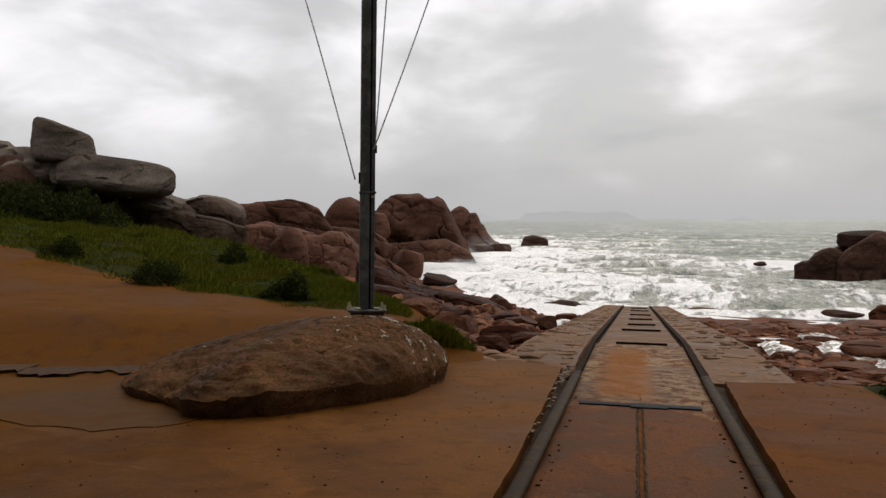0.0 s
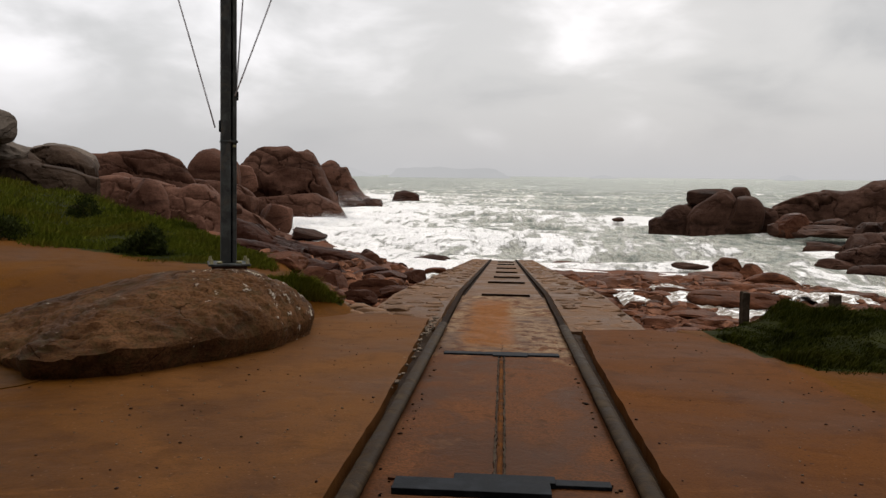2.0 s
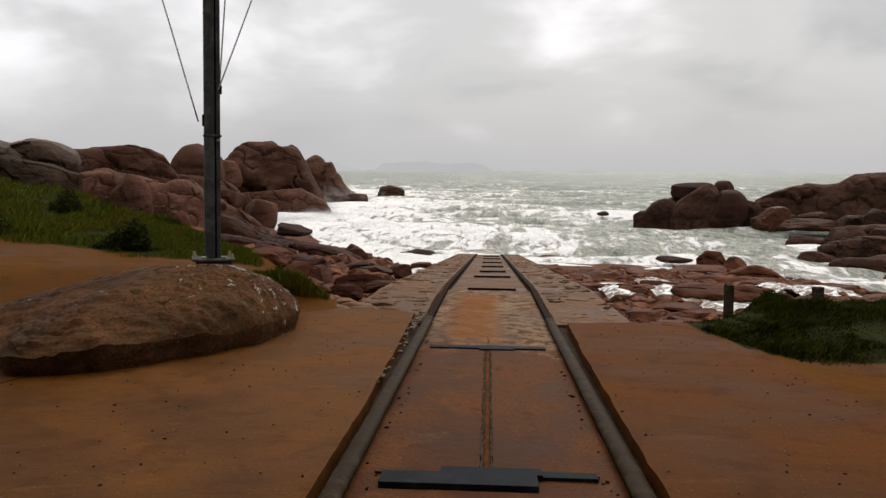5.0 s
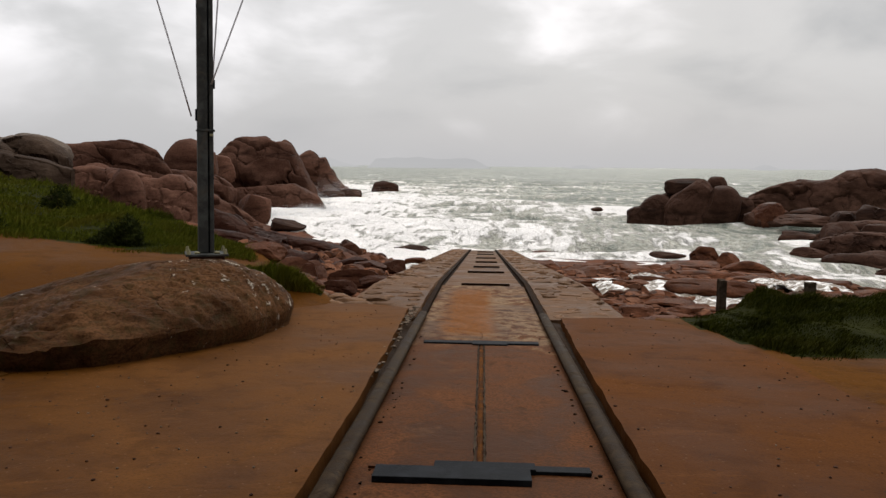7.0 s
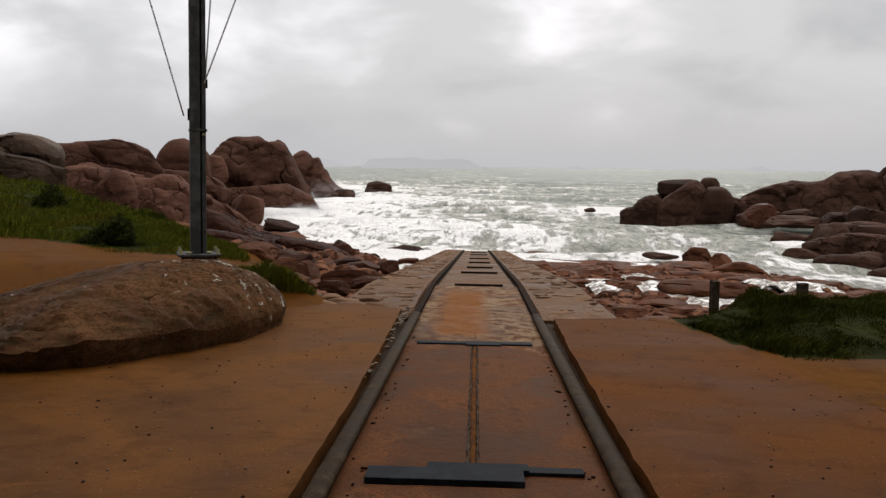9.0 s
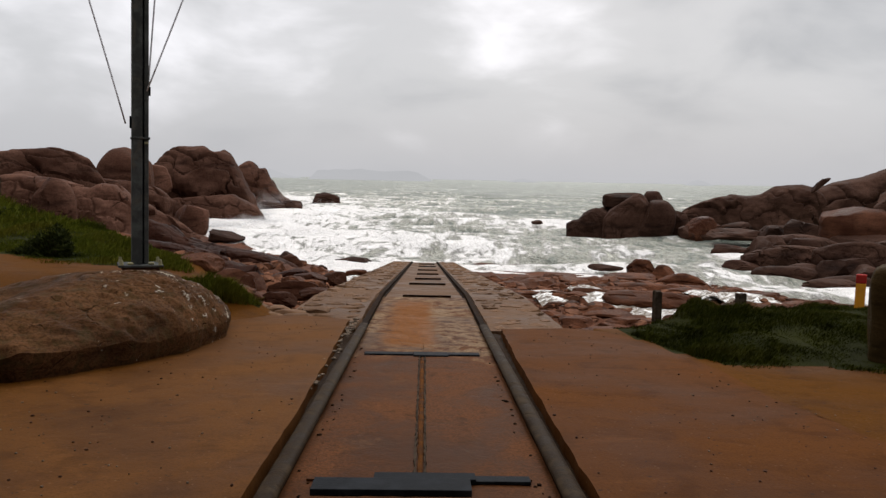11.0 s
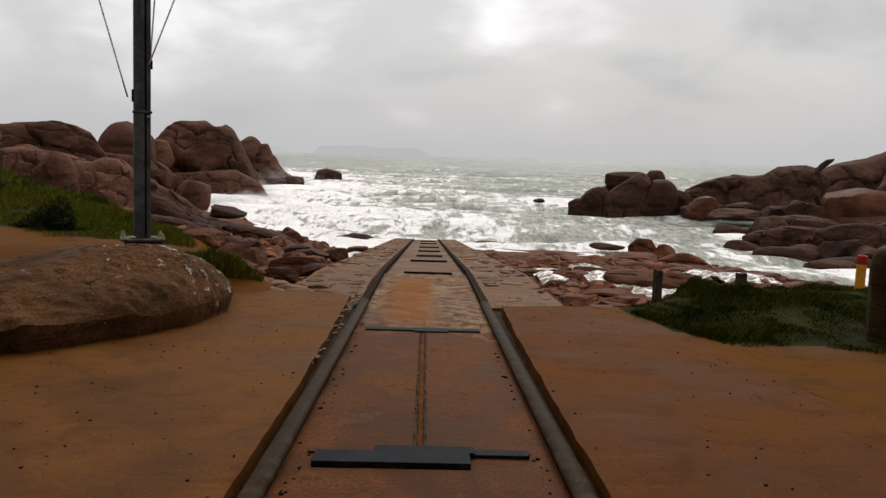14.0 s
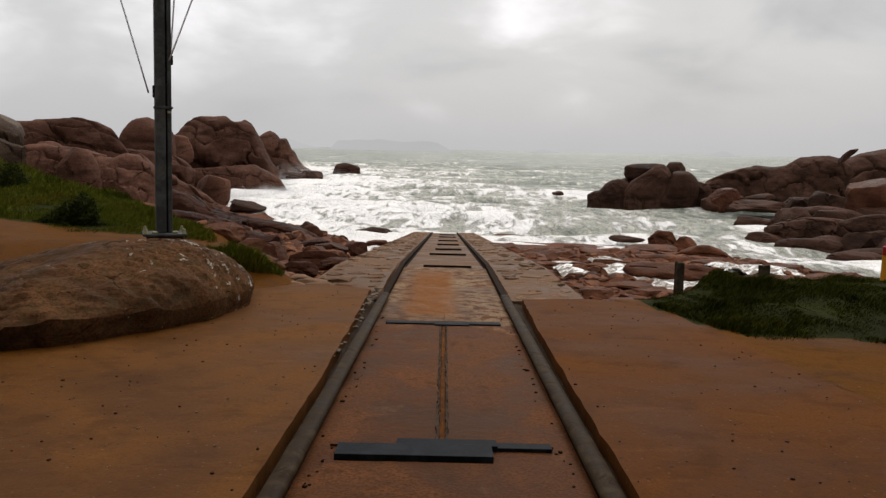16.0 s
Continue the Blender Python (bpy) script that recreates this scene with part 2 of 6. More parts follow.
CONCRETE_RED = ground_material("reddish_concrete", (0.0280, 0.0090, 0.0021), (0.0606, 0.0206, 0.0048), (0.0887, 0.0318, 0.0076), 0.8,
                               (0.6, 0.9), 0.01, 0.14, EARTH)
SAND = ground_material("wet_earth", (0.0250, 0.0080, 0.0010), (0.0590, 0.0205, 0.0021), (0.0820, 0.0305, 0.0034), 0.8, (0.6, 0.9), 0.02, 0.2)
SOIL = ground_material("turf_soil", (0.005, 0.0055, 0.0010), (0.011, 0.0122, 0.0020), (0.019, 0.0200, 0.0034), 1.5, (0.8, 1.0), 0.008)
SHORE = rock_material("shore_rock", (0.0120, 0.0055, 0.0030), (0.0600, 0.0220, 0.0110), (0.1140, 0.0451, 0.0240), 0.9, tint=0.0)
STONE = rock_material("slip_stone", (0.0376, 0.0187, 0.0091), (0.0999, 0.0515, 0.0257), (0.1553, 0.0883, 0.0490), 2.5, (0.35, 0.7), tint=0.25)
MORTAR = ground_material("slip_mortar", (0.0276, 0.0134, 0.0064), (0.0752, 0.0380, 0.0186), (0.1167, 0.0643, 0.0352), 1.5, (0.35, 0.7), 0.02)
RAIL = metal_material("worn_rail_steel", (0.0181, 0.0111, 0.0063), (0.0467, 0.0319, 0.0189), 0.0, 0.5, (0.0159, 0.0080, 0.0032))
RUST = metal_material("rust", (0.045, 0.016, 0.004), (0.110, 0.040, 0.009), 0.1, 0.75)
DARK_STEEL = metal_material("dark_wet_steel", (0.009, 0.010, 0.0115), (0.021, 0.0225, 0.025), 0.0, 0.5)
MAST = metal_material("weathered_mast_paint", (0.0378, 0.0392, 0.0369), (0.0743, 0.0770, 0.0724), 0.1, 0.55, (0.0810, 0.0700, 0.0568), 4.0)
ROPE = metal_material("grey_rope", (0.4800, 0.4800, 0.5000), (0.6800, 0.6800, 0.7000), 0.0, 0.8, None, 30.0)
WOOD = metal_material("weathered_wood", (0.025, 0.017, 0.011), (0.055, 0.040, 0.028), 0.0, 0.8, None, 9.0)
RED_PAINT = metal_material("red_paint", (0.2520, 0.0176, 0.0144), (0.2040, 0.0240, 0.0160), 0.0, 0.45)
YELLOW_PAINT = metal_material("yellow_paint", (0.4650, 0.1950, 0.0160), (0.3900, 0.1575, 0.0200), 0.0, 0.45)
PALE = metal_material("pale_lichened_metal", (0.1800, 0.1620, 0.0935), (0.2520, 0.2280, 0.1320), 0.0, 0.8, None, 20.0)


def bed_material():
    """Wet track bed: brown concrete, an orange rust stain and pale worn patches."""
    m, nt, b = node_material("track_bed_concrete")
    tc = nt.nodes.new("ShaderNodeTexCoord")
    sep = nt.nodes.new("ShaderNodeSeparateXYZ")
    nt.links.new(tc.outputs["Object"], sep.inputs[0])
    big = noise_node(nt, 1.1, 6, 0.65, 0.8)
    med = noise_node(nt, 5.0, 6, 0.65, 0.3)
    fine = noise_node(nt, 55.0, 3, 0.6)
    c = mix_colour(nt, map_range(nt, big, 0.36, 0.66), (0.0483, 0.0175, 0.0062), (0.1035, 0.0400, 0.0156))

    def add(a, k, b_):
        n = nt.nodes.new("ShaderNodeMath")
        n.operation = "MULTIPLY_ADD"
        nt.links.new(a, n.inputs[0])
        n.inputs[1].default_value = k
        nt.links.new(b_, n.inputs[2])
        return n.outputs[0]

    def times(a, b_):
        n = nt.nodes.new("ShaderNodeMath")
        n.operation = "MULTIPLY"
        nt.links.new(a, n.inputs[0])
        nt.links.new(b_, n.inputs[1])
        return n.outputs[0]
    yy = add(big, 3.0, sep.outputs[1])
    xx = add(med, 0.5, sep.outputs[0])
    far = times(map_range(nt, yy, 10.0, 10.9), map_range(nt, yy, 16.2, 14.8))
    orange = times(far, times(map_range(nt, xx, -0.42, -0.1), map_range(nt, xx, 0.52, 0.28)))
    pale = times(map_range(nt, yy, 9.8, 10.5), map_range(nt, med, 0.42, 0.56))
    c = mix_colour(nt, times(pale, map_range(nt, big, 0.35, 0.6, 0.4, 1.0)), c, (0.2050, 0.1350, 0.0780))
    c = mix_colour(nt, orange, c, (0.1550, 0.0540, 0.0090))
    c = mix_colour(nt, map_range(nt, fine, 0.6, 0.36, 0.0, 0.6), c, (0.0276, 0.0115, 0.0044))
    c = mix_colour(nt, map_range(nt, med, 0.44, 0.3, 0.0, 0.7), c, (0.0322, 0.0135, 0.0056))
    c = mix_colour(nt, map_range(nt, noise_node(nt, 2.6, 7, 0.7, 0.9), 0.58, 0.72, 0.0, 0.3), c, (0.1380, 0.0700, 0.0304))
    nt.links.new(c, b.inputs["Base Color"])
    nt.links.new(map_range(nt, big, 0.3, 0.7, 0.4, 0.7), b.inputs["Roughness"])
    n1 = add_bump(nt, b, med, 0.4, 0.02)
    add_bump(nt, b, fine, 0.4, 0.004, n1)
    return m


BED = bed_material()


def grass_material(name, a, b_, dry, scale=0.5):
    m, nt, b = node_material(name)
    gi = nt.nodes.new("ShaderNodeNewGeometry")
    big = noise_node(nt, scale, 5, 0.65, 0.5)
    c = mix_colour(nt, gi.outputs["Random Per Island"], a, b_)
    c = mix_colour(nt, map_range(nt, big, 0.46, 0.66, 0.0, 0.8), c, dry)
    c = mix_colour(nt, map_range(nt, big, 0.46, 0.34, 0.0, 0.75), c, tuple(0.5 * v for v in a))
    nt.links.new(c, b.inputs["Base Color"])
    b.inputs["Roughness"].default_value = 0.6
    return m


GRASS = grass_material("bank_grass", (0.0435, 0.0532, 0.0040), (0.1213, 0.1290, 0.0149), (0.0964, 0.0785, 0.0108))
DARK_GRASS = grass_material("dark_shore_grass", (0.010, 0.0112, 0.0010), (0.038, 0.042, 0.004), (0.036, 0.033, 0.004), 1.1)


def leaf_material(name, a, b_):
    m, nt, b = node_material(name)
    gi = nt.nodes.new("ShaderNodeNewGeometry")
    nt.links.new(mix_colour(nt, gi.outputs["Random Per Island"], a, b_), b.inputs["Base Color"])
    b.inputs["Roughness"].default_value = 0.7
    return m


SCRUB = leaf_material("dark_scrub", (0.008, 0.011, 0.0025), (0.026, 0.030, 0.006))


def sea_material():
    """Grey-green water under foam: lace near the shore, whitecaps farther out."""
    m, nt, b = node_material("rough_sea")
    at = nt.nodes.new("ShaderNodeAttribute")
    at.attribute_name = "crest"
    cov = nt.nodes.new("ShaderNodeAttribute")
    cov.attribute_name = "cover"
    lace = noise_node(nt, 0.62, 8, 0.60, 1.0, (0.8, 0.33, 1.0))
    lace2 = noise_node(nt, 2.2, 6, 0.68, 0.9, (0.8, 0.42, 1.0))
    patch = noise_node(nt, 0.06, 5, 0.6, 0.8, (0.6, 0.9, 1.0))
    caps = noise_node(nt, 0.085, 6, 0.62, 0.6, (1.0, 0.30, 1.0))

    def op(kind, a, b_):
        n = nt.nodes.new("ShaderNodeMath")
        n.operation = kind
        for i, v in enumerate((a, b_)):
            if isinstance(v, (int, float)):
                n.inputs[i].default_value = v
            else:
                nt.links.new(v, n.inputs[i])
        return n.outputs[0]
    s = op("ADD", op("MULTIPLY", lace, 1.15), op("MULTIPLY", lace2, 0.42))
    s = op("ADD", s, op("MULTIPLY", op("SUBTRACT", patch, 0.5), 0.22))
    s = op("ADD", s, op("MULTIPLY", at.outputs["Fac"], 0.07))
    s = op("ADD", s, cov.outputs["Fac"])
    foam = op("MAXIMUM", map_range(nt, s, 0.80, 0.94), map_range(nt, caps, 0.635, 0.67, 0.0, 0.9))
    deep = mix_colour(nt, map_range(nt, patch, 0.35, 0.65), (0.135, 0.148, 0.122), (0.190, 0.202, 0.170))
    churned = map_range(nt, s, 0.62, 0.86)
    deep = mix_colour(nt, churned, deep, (0.40, 0.385, 0.32))
    c = mix_colour(nt, foam, deep, (0.82, 0.785, 0.745))
    nt.links.new(c, b.inputs["Base Color"])
    nt.links.new(map_range(nt, foam, 0.0, 0.7, 0.32, 0.9), b.inputs["Roughness"])
    b.inputs["IOR"].default_value = 1.33
    b.inputs["Specular IOR Level"].default_value = 0.09
    n1 = add_bump(nt, b, lace2, 0.85, 0.7)
    add_bump(nt, b, foam, 0.5, 0.12, n1)
    return m


SEA = sea_material()


def foam_material():
    m, nt, b = node_material("sea_foam")
    n = noise_node(nt, 1.4, 6, 0.7)
    nt.links.new(mix_colour(nt, map_range(nt, n, 0.35, 0.6), (0.72, 0.73, 0.73), (0.88, 0.88, 0.88)), b.inputs["Base Color"])
    b.inputs["Roughness"].default_value = 0.95
    add_bump(nt, b, n, 0.8, 0.3)
    return m


FOAM = foam_material()


def wash_material():
    """Water running between stones, mostly white with foam."""
    m, nt, b = node_material("foaming_wash")
    n = noise_node(nt, 2.6, 8, 0.72, 0.8)
    foam = map_range(nt, n, 0.46, 0.60)
    nt.links.new(mix_colour(nt, foam, (0.16, 0.13, 0.10), (0.80, 0.78, 0.75)), b.inputs["Base Color"])
    nt.links.new(map_range(nt, foam, 0, 1, 0.3, 0.9), b.inputs["Roughness"])
    add_bump(nt, b, n, 0.6, 0.15)
    return m


WASH = wash_material()


def painted_haze(name, colour):
    """Far land as plain backdrop; a flat pale glow paints in the sea haze."""
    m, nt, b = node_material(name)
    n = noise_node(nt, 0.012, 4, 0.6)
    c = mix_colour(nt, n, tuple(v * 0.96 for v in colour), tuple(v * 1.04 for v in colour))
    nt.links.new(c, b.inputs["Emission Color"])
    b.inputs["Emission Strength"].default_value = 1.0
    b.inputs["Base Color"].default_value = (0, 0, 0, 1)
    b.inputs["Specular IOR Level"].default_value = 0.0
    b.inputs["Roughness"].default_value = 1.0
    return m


# emission colours close to the sky's grey, so distance haze is painted in
ISLE = painted_haze("painted_haze_island", (0.4494, 0.4494, 0.4558))
ISLE_FAR = painted_haze("faint_island", (0.47, 0.47, 0.478))
SLAB = ground_material("old_slab_concrete", (0.0160, 0.0090, 0.0049), (0.0400, 0.0225, 0.0126), (0.0600, 0.0360, 0.0217), 2.0, (0.5, 0.8), 0.02)
SKIM = ground_material("pale_cement_skim", (0.0216, 0.0080, 0.0013), (0.0475, 0.0187, 0.0031), (0.0706, 0.0290, 0.0054), 1.2, (0.5, 0.8), 0.012)
# packed dirt, its colour darkened further for the shade inside the rail grooves
SHADED_DIRT = ground_material("shaded_groove_dirt", (0.0072, 0.0036, 0.0018), (0.0216, 0.0114, 0.0060), (0.0360, 0.0216, 0.0126), 4.0, (0.6, 0.9), 0.02)
FLANGE = metal_material("dark_rusty_flange", (0.010, 0.0055, 0.0032), (0.024, 0.0125, 0.0068), 0.0, 0.75)
PALE_STONE = rock_material("pale_stone_chips", (0.03, 0.02, 0.014), (0.10, 0.072, 0.05), (0.17, 0.13, 0.095), 6.0, tint=0.0)
MOSSY = rock_material("mossy_dark_stone", (0.0090, 0.0064, 0.0021), (0.0330, 0.0196, 0.0068), (0.0600, 0.0364, 0.0137), 2.0, lichen=(0.0510, 0.0448, 0.0130), tint=0.0)
RUBBLE = rock_material("shore_rubble", (0.0098, 0.0039, 0.0023), (0.0782, 0.0296, 0.0141), (0.1662, 0.0768, 0.0449), 2.0, tint=0.0, island=0.55)

# ---- builders ----
def mesh_object(name, verts, faces, material, parent=None, smooth=True, label=""):
    me = bpy.data.meshes.new(name)
    me.from_pydata([tuple(v) for v in verts], [], [tuple(f) for f in faces])
    me.update()
    if smooth:
        me.shade_smooth()
    if material:
        me.materials.append(material)
    ob = new(name, me)
    if parent:
        ob.parent = parent
    if label:
        ob["label"] = label
    return ob


def part(name, bm, material, parent, label="", smooth=False):
    me = bpy.data.meshes.new(name)
    bm.to_mesh(me)
    bm.free()
    if smooth:
        me.shade_smooth()
    me.materials.append(material)
    ob = new(name, me)
    ob.parent = parent
    if label:
        ob["label"] = label
    return ob


def thing(name, m, label, category, group="", kind=""):
    ob = new(name)
    ob.matrix_basis = m
    return tagged(ob, label, category, group, kind)


def box_mesh(sx, sy, sz, bevel=0.0, at=(0, 0, 0), segments=2, wear=0.0, seed=0):
    """A block whose base centre is at `at`; bevelled and, with wear, uneven."""
    bm = bmesh.new()
    bmesh.ops.create_cube(bm, size=1.0)
    for v in bm.verts:
        v.co = Vector((v.co.x * sx + at[0], v.co.y * sy + at[1], (v.co.z + 0.5) * sz + at[2]))
    if bevel:
        bmesh.ops.bevel(bm, geom=bm.edges[:], offset=bevel, segments=segments, affect="EDGES", profile=0.6)
    if wear:
        rng = random.Random(seed)
        for v in bm.verts:
            v.co += Vector([rng.uniform(-wear, wear) for _ in range(3)])
    return bm


def tube_mesh(points, radius, sides=8, radius_end=None):
    bm = bmesh.new()
    pts = [Vector(p) for p in points]
    rings = []
    for i, p in enumerate(pts):
        d = (pts[min(i + 1, len(pts) - 1)] - pts[max(i - 1, 0)]).normalized()
        u = d.orthogonal().normalized()
        w = d.cross(u)
        f = i / max(1, len(pts) - 1)
        r = radius if radius_end is None else radius + (radius_end - radius) * f
        rings.append([bm.verts.new(p + r * (math.cos(a) * u + math.sin(a) * w))
                      for a in (2 * math.pi * k / sides for k in range(sides))])
    for a, b in zip(rings, rings[1:]):
        for k in range(sides):
            bm.faces.new((a[k], a[(k + 1) % sides], b[(k + 1) % sides], b[k]))
    bm.faces.new(rings[0][::-1])
    bm.faces.new(rings[-1])
    bmesh.ops.recalc_face_normals(bm, faces=bm.faces)
    return bm


class Waves:
    """Smooth random relief: a sum of plane waves in two or three dimensions."""

    def __init__(self, seed, dims, octaves, base, gain=0.5, lacunarity=2.0, count=6):
        rng = np.random.RandomState(seed)
        self.terms = []
        for o in range(octaves):
            for _ in range(count):
                d = rng.normal(size=dims)
                d /= np.linalg.norm(d)
                k = d * 2 * math.pi / base * lacunarity ** o * rng.uniform(0.7, 1.4)
                self.terms.append((k, rng.uniform(0, 6.283), gain ** o / count ** 0.5))

    def __call__(self, p):
        p = np.asarray(p, float)
        out = np.zeros(p.shape[0])
        for k, ph, a in self.terms:
            out += a * np.sin(p @ k + ph)
        return out


def rough_noise(p, scale, octaves=4, seed=0.0):
    """Fractal noise at the points p, of about unit height."""
    off = Vector((seed * 7.31, seed * 3.17, seed * 1.73))
    return np.array([noise.fractal(Vector(q) * scale + off, 0.8, 2.1, octaves) for q in p])


def smooth(a, b, v):
    t = np.clip((v - a) / (b - a), 0, 1)
    return t * t * (3 - 2 * t)


# ---- the lie of the land ----
BEND, SLOPE_1, SLOPE_2 = 14.9, 0.05, 0.091
SLIP_END = 51.0
LEFT_RELIEF = Waves(3, 2, 4, 9.0)
SHORE_RELIEF = Waves(5, 2, 5, 6.0, 0.55)
SAND_RELIEF = Waves(8, 2, 4, 5.0)


def plane_z(y):
    y = np.asarray(y, float)
    return np.where(y < BEND, -SLOPE_1 * y, -SLOPE_1 * BEND - SLOPE_2 * (y - BEND))


def back_distance(x, y):
    """Metres behind the line along which the ground begins to rise on the landward side of the rock."""
    return -0.39 * (x + 2.4) + 0.92 * (y - 10.0)


def grass_edge_left(x):
    """y of the front edge of the turf west of the slip."""
    return np.interp(x, [-60, -30, -17.7, -10.6, -6.6, -4.5, -3.2, -2.2], [40, 25, 17.7, 14.8, 13.1, 12.3, 11.4, 11.2])


def grass_edge_right(x):
    return np.interp(x, [2.5, 2.64, 2.85, 3.15, 4.1, 5.0, 7.0, 30], [11.8, 10.2, 8.7, 7.85, 7.75, 7.5, 6.6, 4.0])


def land_z(x, y):
    x, y = np.asarray(x, float), np.asarray(y, float)
    p = np.stack([x, y], -1).reshape(-1, 2)
    n_left = LEFT_RELIEF(p).reshape(x.shape)
    n_shore = SHORE_RELIEF(p).reshape(x.shape)
    base = np.where(y < BEND, -SLOPE_1 * y, -SLOPE_1 * BEND)
    d = back_distance(x, y)
    west = smooth(-2.2, -4.6, x)
    bearing = np.degrees(np.arctan2(x, np.maximum(y, 0.1)))
    slope = np.interp(bearing, [-60, -45, -40, -34, -28, -20], [0.090, 0.082, 0.070, 0.056, 0.042, 0.030])
    rise = west * (0.48 * smooth(0.0, 2.4, d) + slope * np.clip(d, 0, 26))
    z = base + rise
    # shore line: the land falls to below the sea on both sides of the slip
    edge_w = np.interp(x, [-300, -90, -60, -34, -21, -8.6, -4.8, -2.5], [330, 260, 165, 105, 72, 49, 42, 40])
    edge_e = np.interp(x, [2.2, 6, 12, 17, 25, 60], [46, 44, 43, 38, 30, 24])
    start_w = np.interp(x, [-300, -60, -30, -14, -7, -4.0, -2.5], [120, 60, 36, 26, 17.5, 14.0, 12.0])
    start_e = np.interp(x, [2.2, 3.1, 3.7, 4.6, 8, 20], [10.4, 10.5, 11.2, 12.3, 13.3, 12])
    f_w = (y - start_w) / (edge_w - start_w)
    f_e = (y - start_e) / (edge_e - start_e)
    fall_w, fall_e = np.clip(f_w, 0, 1.6), np.clip(f_e, 0, 1.6)
    zw = z + (SEA_Z - 0.1 - z) * np.minimum(fall_w ** 0.58, 1.4) + 0.22 * n_shore * smooth(0.0, 0.3, fall_w)
    ze = z + (SEA_Z + 0.04 - z) * np.minimum(fall_e ** 0.42, 1.3) + 0.24 * n_shore * smooth(0.0, 0.2, fall_e) * smooth(1.0, 0.65, fall_e)
    ze = ze - 2.3 * np.exp(-(((x - 9.2) / 2.6) ** 2 + ((y - 31.0) / 3.4) ** 2))
    zw, ze = np.maximum(zw, SEA_Z - 3), np.maximum(ze, SEA_Z - 3)
    out = np.where(x < 0, zw, ze)
    # turf mound east of the slip
    t = y - grass_edge_right(np.maximum(x, 2.3))
    out = out + np.where(x > 2.2, (0.12 + 0.13 * np.sin(1.9 * x + 0.6) * np.sin(1.7 * y) + 0.05 * np.sin(4.1 * x + 1.3 * y)) * smooth(0, 1.2, t) * smooth(6.5, 4.0, t) * smooth(2.7, 4.0, x), 0)
    # the knoll under the hilltop boulders, and the grassy bank
    out = out + 2.2 * np.exp(-(((x + 35) / 6.5) ** 2 + ((y - 41) / 6.5) ** 2)) * (x < 0)
    out = out + 0.10 * n_left * west * smooth(4, 12, d) * (1 - smooth(0, 0.5, fall_w))
    out = out + (0.002 + 0.014 * smooth(4.5, 7.0, np.abs(x))) * SAND_RELIEF(p).reshape(x.shape)
    out = out - 0.010 * smooth(6.0, 4.6, np.abs(x)) * (y < 11)
    # bed of the slip and of the paved apron lies lower than their tops
    under = plane_z(y) - 0.30
    slip_mask = (np.abs(x) < 2.25) & (y > 8)
    out = np.where(slip_mask, np.minimum(out, under), out)
    side = smooth(4.2, 2.2, np.abs(x)) * (y > 11.5)
    out = np.where(side > 0, np.minimum(out, out * (1 - side) + (plane_z(y) - 0.35) * side), out)
    out = out + 0.55 * np.exp(-(((x + 3.05) / 0.55) ** 2 + ((y - 11.85) / 0.6) ** 2)) * (x < -2.3)
    track = (np.abs(x) < 1.15) & (y <= 12)
    out = np.where(track, plane_z(y) - 0.5, out)
    return out


def one_land_z(x, y):
    return float(land_z(np.array([x]), np.array([y]))[0])


def build_ground():
    def axis(lo, fine_lo, fine_hi, hi, step, growth):
        mid = list(np.arange(fine_lo, fine_hi + 1e-6, step))
        s, v = step, fine_hi
        while v < hi:
            s *= growth
            v += s
            mid.append(v)
        s, v = step, fine_lo
        while v > lo:
            s *= growth
            v -= s
            mid.insert(0, v)
        return np.array(mid)
    xs = axis(-260, -13, 11, 260, 0.16, 1.045)
    ys = axis(-260, -1, 22, 300, 0.16, 1.035)
    X, Y = np.meshgrid(xs, ys)
    Z = land_z(X, Y)
    nx, ny = len(xs), len(ys)
    verts = np.stack([X, Y, Z], -1).reshape(-1, 3)
    idx = np.arange(nx * ny).reshape(ny, nx)
    faces = np.stack([idx[:-1, :-1], idx[:-1, 1:], idx[1:, 1:], idx[1:, :-1]], -1).reshape(-1, 4)
    ob = mesh_object("ground", verts, faces, SAND)
    for m in (SOIL, SHORE):
        ob.data.materials.append(m)
    cx, cy = verts[faces].mean(1)[:, 0], verts[faces].mean(1)[:, 1]
    cz = verts[faces].mean(1)[:, 2]
    turf = np.where(cx < 0, ((cx < -4.3) | (np.hypot((cx + 3.05) / 0.72, (cy - 11.85) / 0.75) < 1)) & (cx < -2.2) & (cy > grass_edge_left(cx)), (cx > 2.62) & (cy > grass_edge_right(np.maximum(cx, 2.3))))
    start_w = np.interp(cx, [-300, -60, -30, -14, -7, -4.0, -2.5], [160, 75, 42, 29, 20, 15.0, 12.2])
    rock = np.where(cx < 0, (cy > start_w), (cy > np.interp(cx, [2.2, 3.1, 3.7, 4.6, 8, 20], [10.4, 10.6, 11.4, 12.6, 13.6, 12.4])))
    rock |= (cz < -1.25)
    kind = np.where(rock, 2, np.where(turf, 1, 0))
    ob.data.polygons.foreach_set("material_index", kind.astype(np.int32))
    tagged(ob, "brown trodden earth and turf falling to a rocky shore", "ground", kind="structure")


